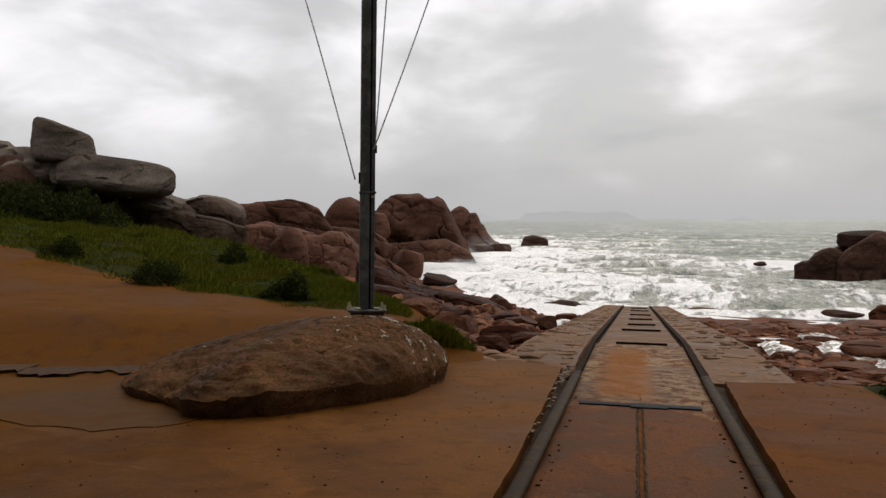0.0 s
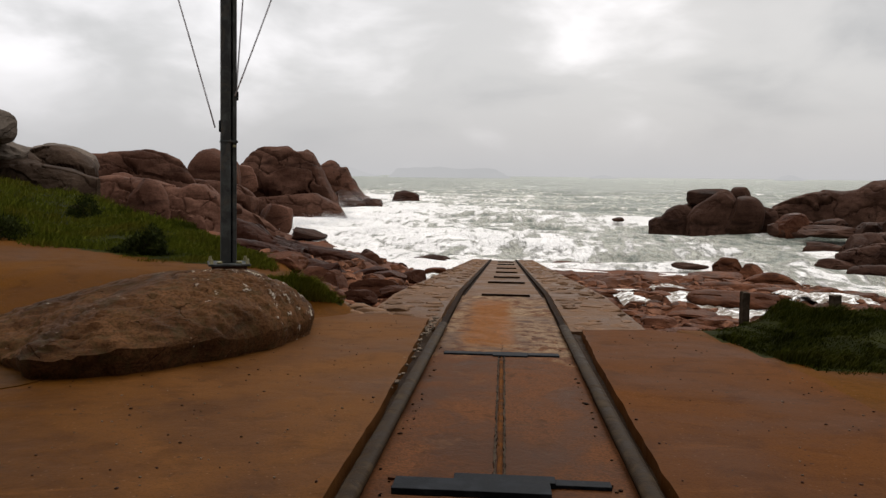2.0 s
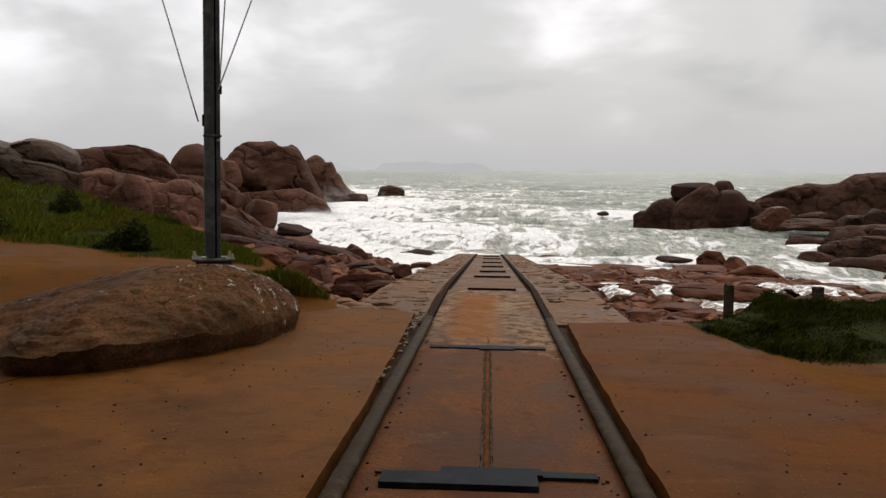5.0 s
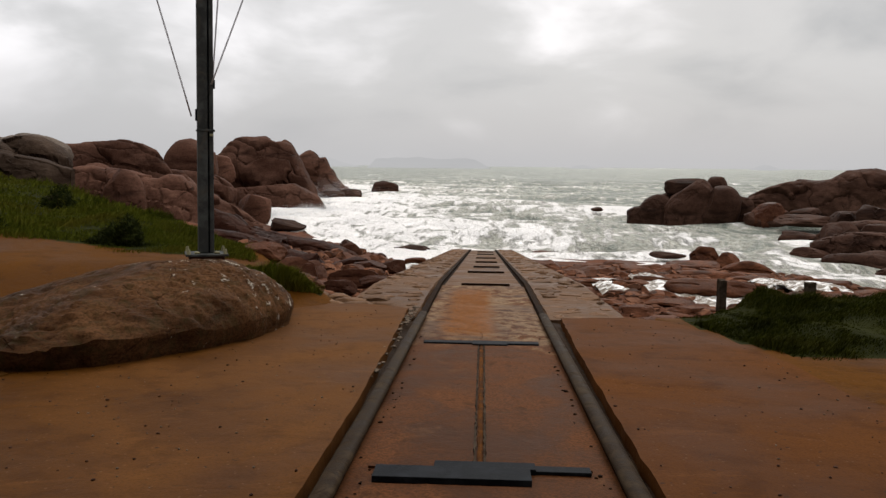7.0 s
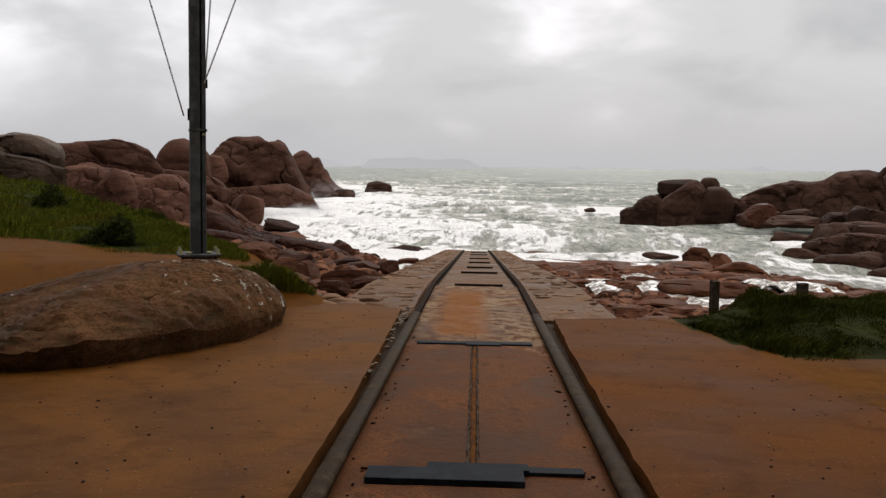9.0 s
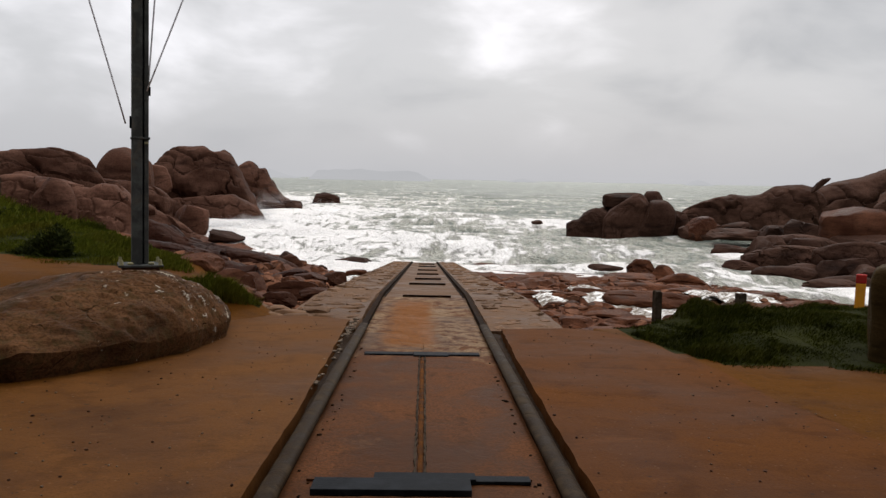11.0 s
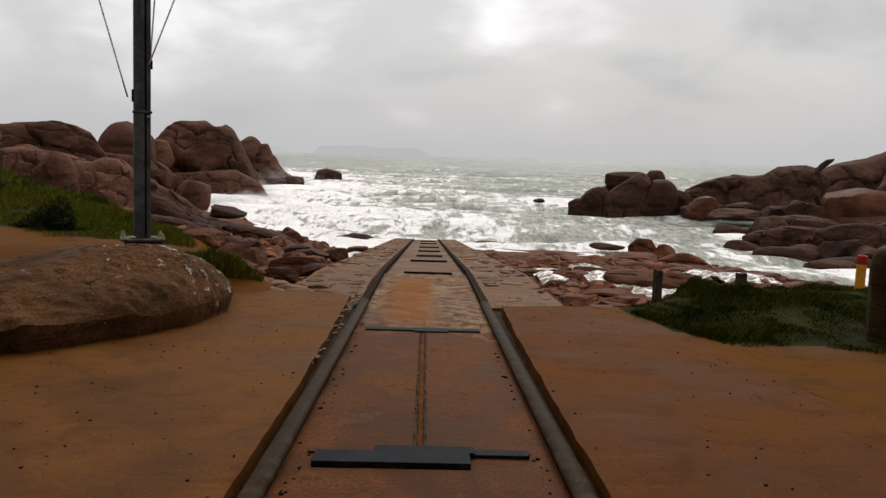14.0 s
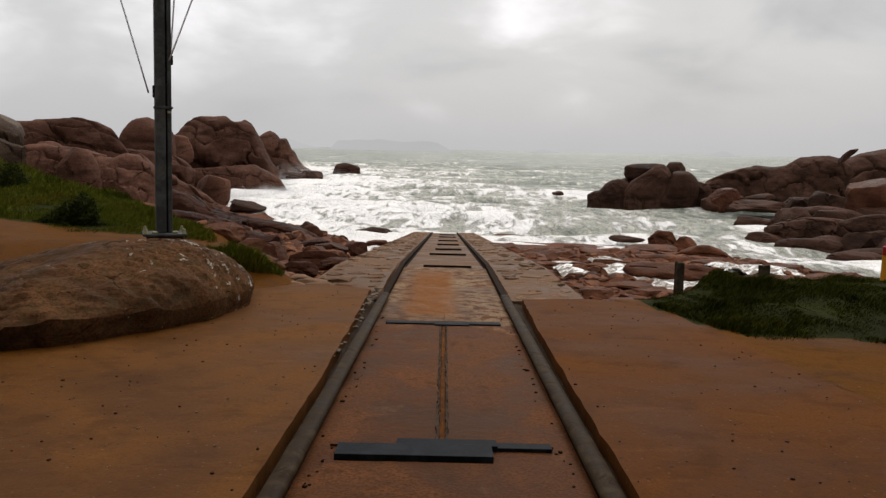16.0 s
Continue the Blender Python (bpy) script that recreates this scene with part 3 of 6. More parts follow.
def build_sea():
    az = np.radians(np.linspace(-85, 85, 420))
    r = np.concatenate([np.geomspace(18, 300, 560), np.geomspace(303, 4800, 110)])
    A, R = np.meshgrid(az, r)
    X, Y = R * np.sin(A), R * np.cos(A)
    rng = np.random.RandomState(11)
    H, crest = np.zeros_like(X), np.zeros_like(X)
    for n in range(46):
        wl = 2.2 * (16 ** rng.uniform(0, 1))
        th = radians(-100 + rng.normal() * 26)
        kx, ky = math.cos(th) * 6.283 / wl, math.sin(th) * 6.283 / wl
        amp = 0.034 * wl ** 0.30
        ph = kx * X + ky * Y + rng.uniform(0, 6.283)
        fade = np.clip(1 - R * 0.0058 / (wl * 0.45), 0, 1)
        s = np.sin(ph)
        H += amp * fade * (s + 0.35 * np.cos(2 * ph))
    H *= 0.85 * np.clip(1.15 - 0.6 * np.exp(-((R - 30) / 30) ** 2), 0.3, 1.2)
    crest = H / 0.3
    Z = SEA_Z + H
    # how much foam lies where: thick in the cove and under the headland, thin outside
    edge = np.interp(Y, [0, 45, 70, 100, 150, 230, 400], [-3, -6, -21, -21, -26, -42, -60])
    cove = 0.13 * smooth(150, 60, Y + 0.3 * X) + 0.10 * smooth(56, 43, Y)
    lee = 0.34 * np.exp(-np.abs(X - edge) / (7 + 0.10 * Y)) * smooth(250, 190, Y)
    isles = 0.22 * np.exp(-(((X - 17) / 10) ** 2 + ((Y - 99) / 14) ** 2))
    cover = -0.135 - 0.055 * smooth(2, 16, X) * smooth(34, 44, Y) - 0.035 * smooth(200, 600, R) + cove + lee + isles
    nr, na = X.shape
    verts = np.stack([X, Y, Z], -1).reshape(-1, 3)
    idx = np.arange(nr * na).reshape(nr, na)
    faces = np.stack([idx[:-1, 1:], idx[:-1, :-1], idx[1:, :-1], idx[1:, 1:]], -1).reshape(-1, 4)
    ob = mesh_object("sea", verts, faces[:, ::-1], SEA)
    for name, v in (("crest", crest), ("cover", cover)):
        a = ob.data.attributes.new(name, "FLOAT", "POINT")
        a.data.foreach_set("value", v.ravel().astype(np.float32))
    tagged(ob, "rough grey-green sea streaked with white foam", "sea", kind="structure")


build_ground()
build_sea()


def build_island(name, d, x0, x1, heights, material, label, seed):
    """A far island as a low ridge with an uneven crest."""
    n = 90
    rel = Waves(seed, 2, 4, (x1 - x0) / 3.0)
    verts, faces = [], []
    for i in range(n + 1):
        f = i / n
        x = x0 + (x1 - x0) * f
        h = float(np.interp(f, np.linspace(0, 1, len(heights)), heights))
        h = max(0.3, h * (1 + 0.06 * float(rel([[x, 0.0]])[0])))
        verts += [(x, d - 60, SEA_Z - 3), (x, d, SEA_Z + h), (x, d + 80, SEA_Z - 3)]
    for i in range(n):
        for k in (0, 1):
            a = 3 * i + k
            faces.append((a, a + 3, a + 4, a + 1))
    tagged(mesh_object(name, verts, faces, material), label, "island", kind="structure")


# ---- the slipway, its track and the paved apron ----
def ribbon(name, section, ys, drop, material, parent=None, label="", wear=0.0, seed=1, smooth_it=False):
    """A cross-section (x, z) carried along y on the fall of the slip."""
    rng = random.Random(seed)
    bm = bmesh.new()
    rings = []
    for y in ys:
        z0 = float(plane_z(y)) + drop
        rings.append([bm.verts.new((x + rng.uniform(-wear, wear), y, z + z0 + rng.uniform(-wear, wear) * 0.5)) for x, z in section])
    n = len(section)
    for a, b in zip(rings, rings[1:]):
        for k in range(n):
            bm.faces.new((a[k], a[(k + 1) % n], b[(k + 1) % n], b[k]))
    bm.faces.new(rings[0])
    bm.faces.new(rings[-1][::-1])
    bmesh.ops.recalc_face_normals(bm, faces=bm.faces)
    if parent is None:
        me = bpy.data.meshes.new(name)
        bm.to_mesh(me)
        bm.free()
        me.materials.append(material)
        return new(name, me)
    return part(name, bm, material, parent, label, smooth_it)


def steps(a, b, s):
    return list(np.arange(a, b, s)) + [b]


RAIL_X = 0.825      # centre of each rail
BED_DROP = -0.085

slipway = tagged(ribbon("slipway", [(-2.1, -1.6), (2.0, -1.6), (2.0, 0.02), (1.6, 0.03), (0.93, 0.03), (0.90, -0.02), (-0.90, -0.02), (-0.93, 0.03), (-1.6, 0.03), (-2.1, 0.01)],
                        steps(10.3, SLIP_END, 0.4), -0.085, MORTAR, wear=0.012),
                 "sloping concrete boat slip running down into the sea", "slipway", kind="structure")
track_bed = tagged(ribbon("track_bed", [(-0.80, -0.5), (0.80, -0.5), (0.80, 0.0), (0.4, 0.004), (-0.4, 0.004), (-0.80, 0.0)],
                          steps(-4.0, 14.7, 0.3), BED_DROP, BED, wear=0.003),
                   "wet stained concrete bed between the rails", "track bed", kind="structure")


def rail(x, side):
    """A flat-bottomed rail in its groove."""
    ob = thing("rail", pose(x, 0, 0), "worn rusty steel rail set in the slip", "rail", "slipway rails")
    ys = steps(-4.0, SLIP_END - 0.3, 0.5)

    def sec(pts):
        return [(side * o, z) for o, z in pts]
    part("foot", ribbon_bm(sec([(-0.075, -0.115), (0.09, -0.115), (0.09, -0.098), (0.05, -0.088), (0.0, -0.088), (-0.075, -0.098)]), ys), FLANGE, ob)
    part("web", ribbon_bm(sec([(-0.040, -0.09), (0.040, -0.09), (0.040, -0.02), (-0.040, -0.02)]), ys), FLANGE, ob, "dark rusty web")
    head = ribbon_bm(sec([(-0.052, -0.050), (0.052, -0.050), (0.062, -0.034), (0.056, -0.014), (0.034, -0.003), (0.0, 0.002), (-0.034, -0.003), (-0.056, -0.014), (-0.062, -0.034)]),
                     [y for y in ys if y <= 10.6])
    part("head", head, RAIL, ob, smooth=True).data.set_sharp_from_angle(angle=radians(50))
    # beyond the apron the head is narrower, lower and darker
    worn = ribbon_bm(sec([(-0.036, -0.060), (0.036, -0.060), (0.040, -0.045), (0.034, -0.026), (0.0, -0.018), (-0.034, -0.026), (-0.040, -0.045)]), [y for y in ys if y >= 10.4])
    part("far_head", worn, FLANGE, ob, "thin dark lower head of the rail", True).data.set_sharp_from_angle(angle=radians(50))
    return ob


def ribbon_bm(section, ys):
    bm = bmesh.new()
    rings = [[bm.verts.new((x, y, z + float(plane_z(y)))) for x, z in section] for y in ys]
    n = len(section)
    for a, b in zip(rings, rings[1:]):
        for k in range(n):
            bm.faces.new((a[k], a[(k + 1) % n], b[(k + 1) % n], b[k]))
    bm.faces.new(rings[0])
    bm.faces.new(rings[-1][::-1])
    bmesh.ops.recalc_face_normals(bm, faces=bm.faces)
    return bm


for g0, g1 in ((-1.13, -0.900), (0.900, 1.08)):
    tagged(ribbon("groove_fill", [(g0, -0.3), (g1, -0.3), (g1, -0.115), ((g0 + g1) / 2, -0.100), (g0, -0.105)], steps(-4.0, 10.6, 0.16), 0.0, SHADED_DIRT, wear=0.010),
           "dirt packed in the groove beside the rail, darkened for shade", "groove", kind="structure")
rail(-RAIL_X + 0.005, -1)
rail(RAIL_X + 0.02, 1)


def apron(name, outline, material, label, seed, lift=0.001):
    """A slab of paving, flush with the rails, with a worn edge."""
    rng = random.Random(seed)
    bm = bmesh.new()
    pts = []
    for (x0, y0), (x1, y1) in zip(outline, outline[1:] + outline[:1]):
        n = max(1, int(math.hypot(x1 - x0, y1 - y0) / 0.18))
        for i in range(n):
            f = i / n
            straight = abs(x0 - x1) < 0.02
            j = 0.06 if lift > 0.005 else 0.004 if straight else 0.010 if max(abs(x0), abs(x1)) < 1.2 else 0.03
            pts.append((x0 + (x1 - x0) * f + rng.uniform(-j, j), y0 + (y1 - y0) * f + rng.uniform(-j, j)))
    top = [bm.verts.new((x, y, float(plane_z(y)) + lift)) for x, y in pts]
    low = [bm.verts.new((x, y, float(plane_z(y)) - 0.26)) for x, y in pts]
    bm.faces.new(top)
    n = len(pts)
    for i in range(n):
        bm.faces.new((low[i], low[(i + 1) % n], top[(i + 1) % n], top[i]))
    bmesh.ops.triangulate(bm, faces=[f for f in bm.faces if len(f.verts) > 4])
    bmesh.ops.recalc_face_normals(bm, faces=bm.faces)
    me = bpy.data.meshes.new(name)
    bm.to_mesh(me)
    bm.free()
    me.materials.append(material)
    return tagged(new(name, me), label, "pavement", kind="structure")


apron("pavement_1", [(0.945, -4.0), (5.0, -4.0), (4.3, 0.0), (3.45, 3.6), (3.12, 5.3), (2.97, 6.2), (2.98, 7.6), (2.75, 8.7), (2.5, 9.9), (1.98, 10.25), (1.5, 10.15), (1.05, 10.08), (1.0, 8.0), (0.965, 5.0)],
      CONCRETE_RED, "reddish-brown worn concrete apron beside the rails", 4)
apron("pavement_2", [(-1.05, 10.75), (-1.6, 11.1), (-2.4, 11.15), (-2.9, 10.6), (-3.6, 8.6), (-5.2, 6.9), (-5.6, 4.0), (-5.8, -4.0), (-0.925, -4.0), (-0.935, 5.5), (-0.97, 7.6), (-1.01, 9.2)],
      CONCRETE, "brown worn concrete apron strewn with grit", 5)


apron("pavement_3", [(-8.6, 6.6), (-8.2, 7.45), (-7.3, 7.75), (-6.7, 7.9), (-6.1, 8.0), (-5.0, 7.6), (-4.2, 7.2), (-3.8, 6.6), (-4.15, 5.85), (-4.3, 5.72), (-4.55, 5.52), (-4.9, 5.62), (-5.3, 5.50), (-5.9, 5.75), (-7.2, 6.0)],
      SKIM, "thin pale skim of cement broken off at its edge", 6, 0.009)


def steel_plate(y, spans, label):
    """A cross plate over the bed in overlapping lengths."""
    z = float(plane_z(y)) + BED_DROP + 0.004
    ob = thing("steel_plate", pose(0, y, z, -2.86), label, "steel plate", "cross plates")
    for i, (x0, x1, front, back, thick) in enumerate(spans):
        bm = box_mesh(x1 - x0, back - front, thick, 0.004, ((x0 + x1) / 2, (front + back) / 2, 0))
        part("plate", bm, DARK_STEEL, ob)
    return ob


steel_plate(4.13, [(-0.61, 0.295, 0.0, 0.20, 0.040), (-0.27, 0.33, 0.19, 0.31, 0.036), (0.297, 0.655, 0.20, 0.30, 0.022)],
            "dark grey wet steel plate lying across the track bed")
steel_plate(8.43, [(-0.65, -0.10, 0.0, 0.14, 0.026), (-0.098, 0.288, -0.08, 0.14, 0.030), (0.290, 0.645, 0.0, 0.15, 0.026)],
            "narrow dark steel plate across the track bed")


def tie_bar(y, half, shift):
    z = float(plane_z(y)) + BED_DROP - 0.015
    ob = thing("tie_bar", pose(shift, y, z, -4.5), "dark rusted steel bar across the slip", "tie bar", "tie bars")
    part("upright", box_mesh(2 * half, 0.035, 0.05, 0.006, wear=0.004, seed=int(y * 7)), FLANGE, ob)
    part("flange", box_mesh(2 * half, 0.11, 0.02, 0.004, (0, 0.07, 0.0)), RUST, ob)
    return ob


for y, half, shift in ((14.85, 0.47, 0.06), (19.99, 0.48, 0.09), (23.33, 0.40, 0.12), (27.68, 0.39, 0.13), (32.68, 0.42, 0.14), (39.25, 0.44, 0.14), (44.8, 0.45, 0.14)):
    tie_bar(y, half, shift)

# rusty channel down the middle of the bed
channel = thing("cable_channel", pose(0, 0, 0), "rust-filled cable channel along the middle of the bed", "channel")
for gx, seed in ((-0.031, 5), (0.031, 6)):
    ribbon("lip", [(gx - 0.006, -0.1), (gx + 0.006, -0.1), (gx + 0.006, -0.062), (gx - 0.006, -0.062)], steps(4.46, 8.34, 0.055), 0.0, WOOD, channel, wear=0.005, seed=seed)
ribbon("rust_strip", [(-0.024, -0.1), (0.024, -0.1), (0.020, -0.075), (0.005, -0.068), (-0.014, -0.074)], steps(4.46, 8.34, 0.07), 0.0, RUST, channel, "orange rust packed in the channel", 0.004, 7)


# worn panels of the bed on both sides of the channel
def bed_panel(x0, x1, y0, y1, seed):
    rng = random.Random(seed)
    pts = []
    for (ax, ay), (bx, by) in zip([(x0, y0), (x1, y0), (x1, y1), (x0, y1)], [(x1, y0), (x1, y1), (x0, y1), (x0, y0)]):
        n = max(2, int(math.hypot(bx - ax, by - ay) / 0.07))
        for i in range(n):
            f = i / n
            pts.append((ax + (bx - ax) * f + rng.uniform(-0.007, 0.007), ay + (by - ay) * f + rng.uniform(-0.007, 0.007)))
    bm = bmesh.new()
    top = [bm.verts.new((x, y, float(plane_z(y)) + BED_DROP + 0.016)) for x, y in pts]
    low = [bm.verts.new((x, y, float(plane_z(y)) + BED_DROP - 0.05)) for x, y in pts]
    bm.faces.new(top)
    n = len(pts)
    for i in range(n):
        bm.faces.new((low[i], low[(i + 1) % n], top[(i + 1) % n], top[i]))
    bmesh.ops.triangulate(bm, faces=[f for f in bm.faces if len(f.verts) > 4])
    bmesh.ops.recalc_face_normals(bm, faces=bm.faces)
    part("bed_panel", bm, BED, track_bed)


bed_panel(-0.66, -0.038, 4.37, 8.40, 1)
bed_panel(0.037, 0.67, 4.40, 8.40, 2)
bed_panel(-0.66, -0.012, 8.60, 9.33, 3)
bed_panel(0.012, 0.65, 8.60, 9.30, 4)
bed_panel(-0.66, 0.66, -3.5, 4.10, 5)

# unseen plain wall across the landward end, added to shade the near ground
wall_bm = box_mesh(20.0, 0.3, 14.0, 0.02, (0, -1.2, -0.4))
wall_me = bpy.data.meshes.new("shade_wall")
wall_bm.to_mesh(wall_me)
wall_bm.free()
wall_me.materials.append(SLAB)
tagged(new("shade_wall", wall_me), "unseen plain grey wall added behind the track for shade", "wall", kind="structure")

# ---- rocks ----
def sphere_data(level):
    bm = bmesh.new()
    bmesh.ops.create_icosphere(bm, subdivisions=level, radius=1.0)
    v = np.array([tuple(p.co) for p in bm.verts])
    f = [tuple(q.index for q in p.verts) for p in bm.faces]
    bm.free()
    return v, f


SPHERES = {n: sphere_data(n) for n in (2, 3, 4, 5)}


def rock_shape(w, d, h, lean, seed, box, cuts, rough, joints, level, taper, sink, keep, slant=0.0):
    """A weathered granite block: a rounded box, split by planes and joints; its foot is at the origin."""
    rng = np.random.RandomState(seed)
    v0, faces = SPHERES[level]
    p = v0.copy()
    p /= (np.abs(p) ** box).sum(1, keepdims=True) ** (1.0 / box)
    for _ in range(cuts):
        n = rng.normal(size=3)
        n[2] = abs(n[2]) * 0.8
        n /= np.linalg.norm(n)
        s = p @ n
        far = s.max() * rng.uniform(keep, 0.92)
        p -= np.outer(np.clip(s - far, 0, None), n)
    if taper:
        p[:, :2] *= (1 - taper * (p[:, 2:3] + 1) * 0.5)
    low = Waves(seed + 17, 3, 3, 1.9, 0.5, 2.1, 4)
    fine = Waves(seed + 31, 3, 3, 0.42, 0.6, 2.0, 4)
    nrm = p / np.linalg.norm(p, axis=1, keepdims=True)
    detail = 0.8 * rough_noise(p, 2.2, 4, seed) if level > 3 else 0.4 * fine(p)
    p = p + nrm * (rough * low(p) + rough * detail)[:, None]
    for _ in range(joints):
        n = rng.normal(size=3)
        n[2] *= 1.4
        n /= np.linalg.norm(n)
        s = p @ n - rng.uniform(-0.55, 0.55) + 0.05 * low(p * 1.7)
        p -= nrm * (0.10 * np.exp(-(s / 0.035) ** 2))[:, None]
    q = p - (p.max(0) + p.min(0)) / 2
    q /= (q.max(0) - q.min(0))
    q *= np.array([w * 1.06, d, h * 1.02])
    q[:, 2] += h / 2
    q[:, 2] *= 1 - slant * (q[:, 0] / w + 0.5)
    a = radians(lean)
    q = q @ np.array([[math.cos(a), 0, math.sin(a)], [0, 1, 0], [-math.sin(a), 0, math.cos(a)]])
    q[:, 2] -= sink * h
    return q, faces


def rock(name, x, y, z, w, d, h, turn=0.0, lean=0.0, material=None, seed=1, box=2.8, cuts=7, rough=0.045, joints=2, level=4,
         label="", category="rock", group="", taper=0.0, sink=0.15, keep=0.66, crease=30, slant=0.0):
    """One rock; (x, y, z) is the middle of its foot."""
    q, faces = rock_shape(w, d, h, lean, seed, box, cuts, rough, joints, level, taper, sink, keep, slant)
    me = bpy.data.meshes.new(name)
    me.from_pydata(q.tolist(), [], faces)
    me.update()
    me.shade_smooth()
    if crease:
        me.set_sharp_from_angle(angle=radians(crease))
    me.materials.append(material)
    ob = new(name, me)
    ob.matrix_basis = pose(x, y, z, 0, 0, turn)
    return tagged(ob, label, category, group)


def cell_hash(i, j, seed):
    v = np.sin(i * 12.9898 + j * 78.233 + seed * 3.17) * 43758.5453
    return v - np.floor(v)


def massif(name, x, y, z, w, d, h, turn, skyline, material, seed, beds=4.5, blocks=0.42, dip=0.16, step=0.06, groove=0.045, steep=0.55,
           label="", category="rock", group="", nu=190, nv=90):
    """A long granite mass under an uneven crest (heights 0 to 1 at even steps), parted by dipping beds and upright joints into blocks."""
    rng = np.random.RandomState(seed)
    u, phi = np.linspace(0, 1, nu), np.linspace(-0.12, math.pi + 0.12, nv)
    H = np.interp(u, np.linspace(0, 1, len(skyline)), skyline)
    k = np.hanning(5)[1:-1]
    H = np.convolve(np.pad(H, 1, mode="edge"), k / k.sum(), "valid")
    U, F = np.meshgrid(u, phi, indexing="ij")
    Hm = np.maximum(H, 0.02)[:, None]
    end = np.clip(np.minimum(U, 1 - U) / 0.10, 0.05, 1) ** 0.5
    c, sn = np.cos(F), np.sin(F)
    px = (U - 0.5) * w
    py = -np.sign(c) * np.abs(c) ** 0.75 * d / 2 * (0.35 + 0.65 * Hm ** 0.7) * end
    pz = np.sign(sn) * np.abs(sn) ** steep * Hm * h
    p = np.stack([px, py, pz], -1).reshape(-1, 3)
    nrm = np.stack([0.3 * (U - 0.5), py / (d / 2 + 1e-6), 0.9 * pz / h + 0.05], -1).reshape(-1, 3)
    nrm /= np.linalg.norm(nrm, axis=1, keepdims=True)
    low = Waves(seed + 5, 3, 2, 0.6 * h)
    nl, nm, nf = low(p), rough_noise(p, 3.0 / h, 3, seed), rough_noise(p, 9.0 / h, 4, seed + 0.5)
    # beds of uneven thickness, dipping to one side; upright joints staggered from bed to bed
    a = (p[:, 2] + dip * p[:, 0] + 0.25 * p[:, 1]) / h * beds + 0.26 * nl + 0.20 * nm + 20
    i = np.floor(a)
    fa = a - i
    bl = (p[:, 0] + 0.35 * p[:, 2] + 0.6 * p[:, 1]) / (blocks * h) + 0.20 * nl + 0.20 * nm + 7 * cell_hash(i, 0 * i, seed) + 50
    j = np.floor(bl)
    fb = bl - j
    da = np.minimum(fa, 1 - fa) / beds
    db = np.minimum(fb, 1 - fb) * blocks
    out = (cell_hash(i, j, seed) - 0.5) * 2 * step * h + (cell_hash(i, 7 + 0 * i, seed) - 0.5) * 1.6 * step * h
    open_a = 0.3 + 0.7 * cell_hash(np.round(a), 3 + 0 * i, seed)
    open_b = cell_hash(np.round(bl), i, seed + 2) ** 1.5
    rounding = 0.4 * step * h * (np.clip(1 - da / 0.05, 0, 1) ** 2 * open_a + np.clip(1 - db / 0.05, 0, 1) ** 2 * open_b)
    cut = groove * h * (open_a * np.exp(-((da / 0.016) ** 2)) + 0.8 * open_b * np.exp(-((db / 0.014) ** 2)))
    move = out - rounding - cut + h * (0.018 * nl + 0.040 * nm + 0.016 * nf)
    # the crest keeps its line
    hold = 1 - 0.75 * np.clip((np.abs(sn) - 0.8) / 0.2, 0, 1)
    p = p + nrm * (move * hold.reshape(-1))[:, None]
    idx = np.arange(nu * nv).reshape(nu, nv)
    faces = np.stack([idx[:-1, :-1], idx[1:, :-1], idx[1:, 1:], idx[:-1, 1:]], -1).reshape(-1, 4).tolist()
    faces += [idx[0].tolist()[::-1], idx[-1].tolist()]
    me = bpy.data.meshes.new(name)
    me.from_pydata(p.tolist(), [], faces)
    me.update()
    me.shade_smooth()
    me.set_sharp_from_angle(angle=radians(38))
    me.materials.append(material)
    ob = new(name, me)
    ob.matrix_basis = pose(x, y, z, 0, 0, turn)
    return tagged(ob, label, category, group)


# granite on the hill west of the slip
rock("boulder", -30.32, 35.47, 4.77, 3.03, 2.73, 2.53, 40.52, 0.00, ROCK_GREY, 101, label="tall grey granite block balanced on a flat boulder", group="hilltop boulders", level=4, box=8, cuts=0, joints=0, rough=.02, taper=.1, slant=.42, sink=.04)
rock("boulder", -28.18, 36.62, 3.01, 6.15, 4.92, 2.24, 37.58, -4.00, ROCK_GREY, 102, label="long flat grey granite boulder under a perched block", group="hilltop boulders", level=4, box=4.0, cuts=3, joints=2, rough=.025, slant=.15, sink=.05)
rock("boulder", -32.58, 35.26, 3.69, 4.11, 4.11, 2.22, 42.73, -4.00, ROCK_GREY, 103, label="grey weathered granite boulder perched on the hilltop", group="hilltop boulders", level=4, box=2.6)
rock("boulder", -37.05, 37.63, 4.54, 3.30, 3.30, 2.18, 44.55, 0.00, ROCK_GREY, 104, label="grey weathered granite boulder perched on the hilltop", group="hilltop boulders", level=4, box=2.6)
rock("boulder", -33.58, 33.30, 0.69, 5.23, 5.23, 5.13, 45.25, 0.00, ROCK_DARK, 105, label="grey weathered granite boulder perched on the hilltop", group="hilltop boulders", level=4, box=2.4)
rock("boulder", -27.80, 39.99, 2.14, 2.92, 2.92, 1.33, 34.81, -10.00, ROCK_GREY, 106, label="grey weathered granite boulder perched on the hilltop", group="hilltop boulders", level=4, box=3)
rock("boulder", -31.39, 39.29, 1.22, 5.27, 5.27, 3.87, 38.63, 0.00, ROCK_DARK, 107, label="grey weathered granite boulder perched on the hilltop", group="hilltop boulders", level=4, box=2.6)
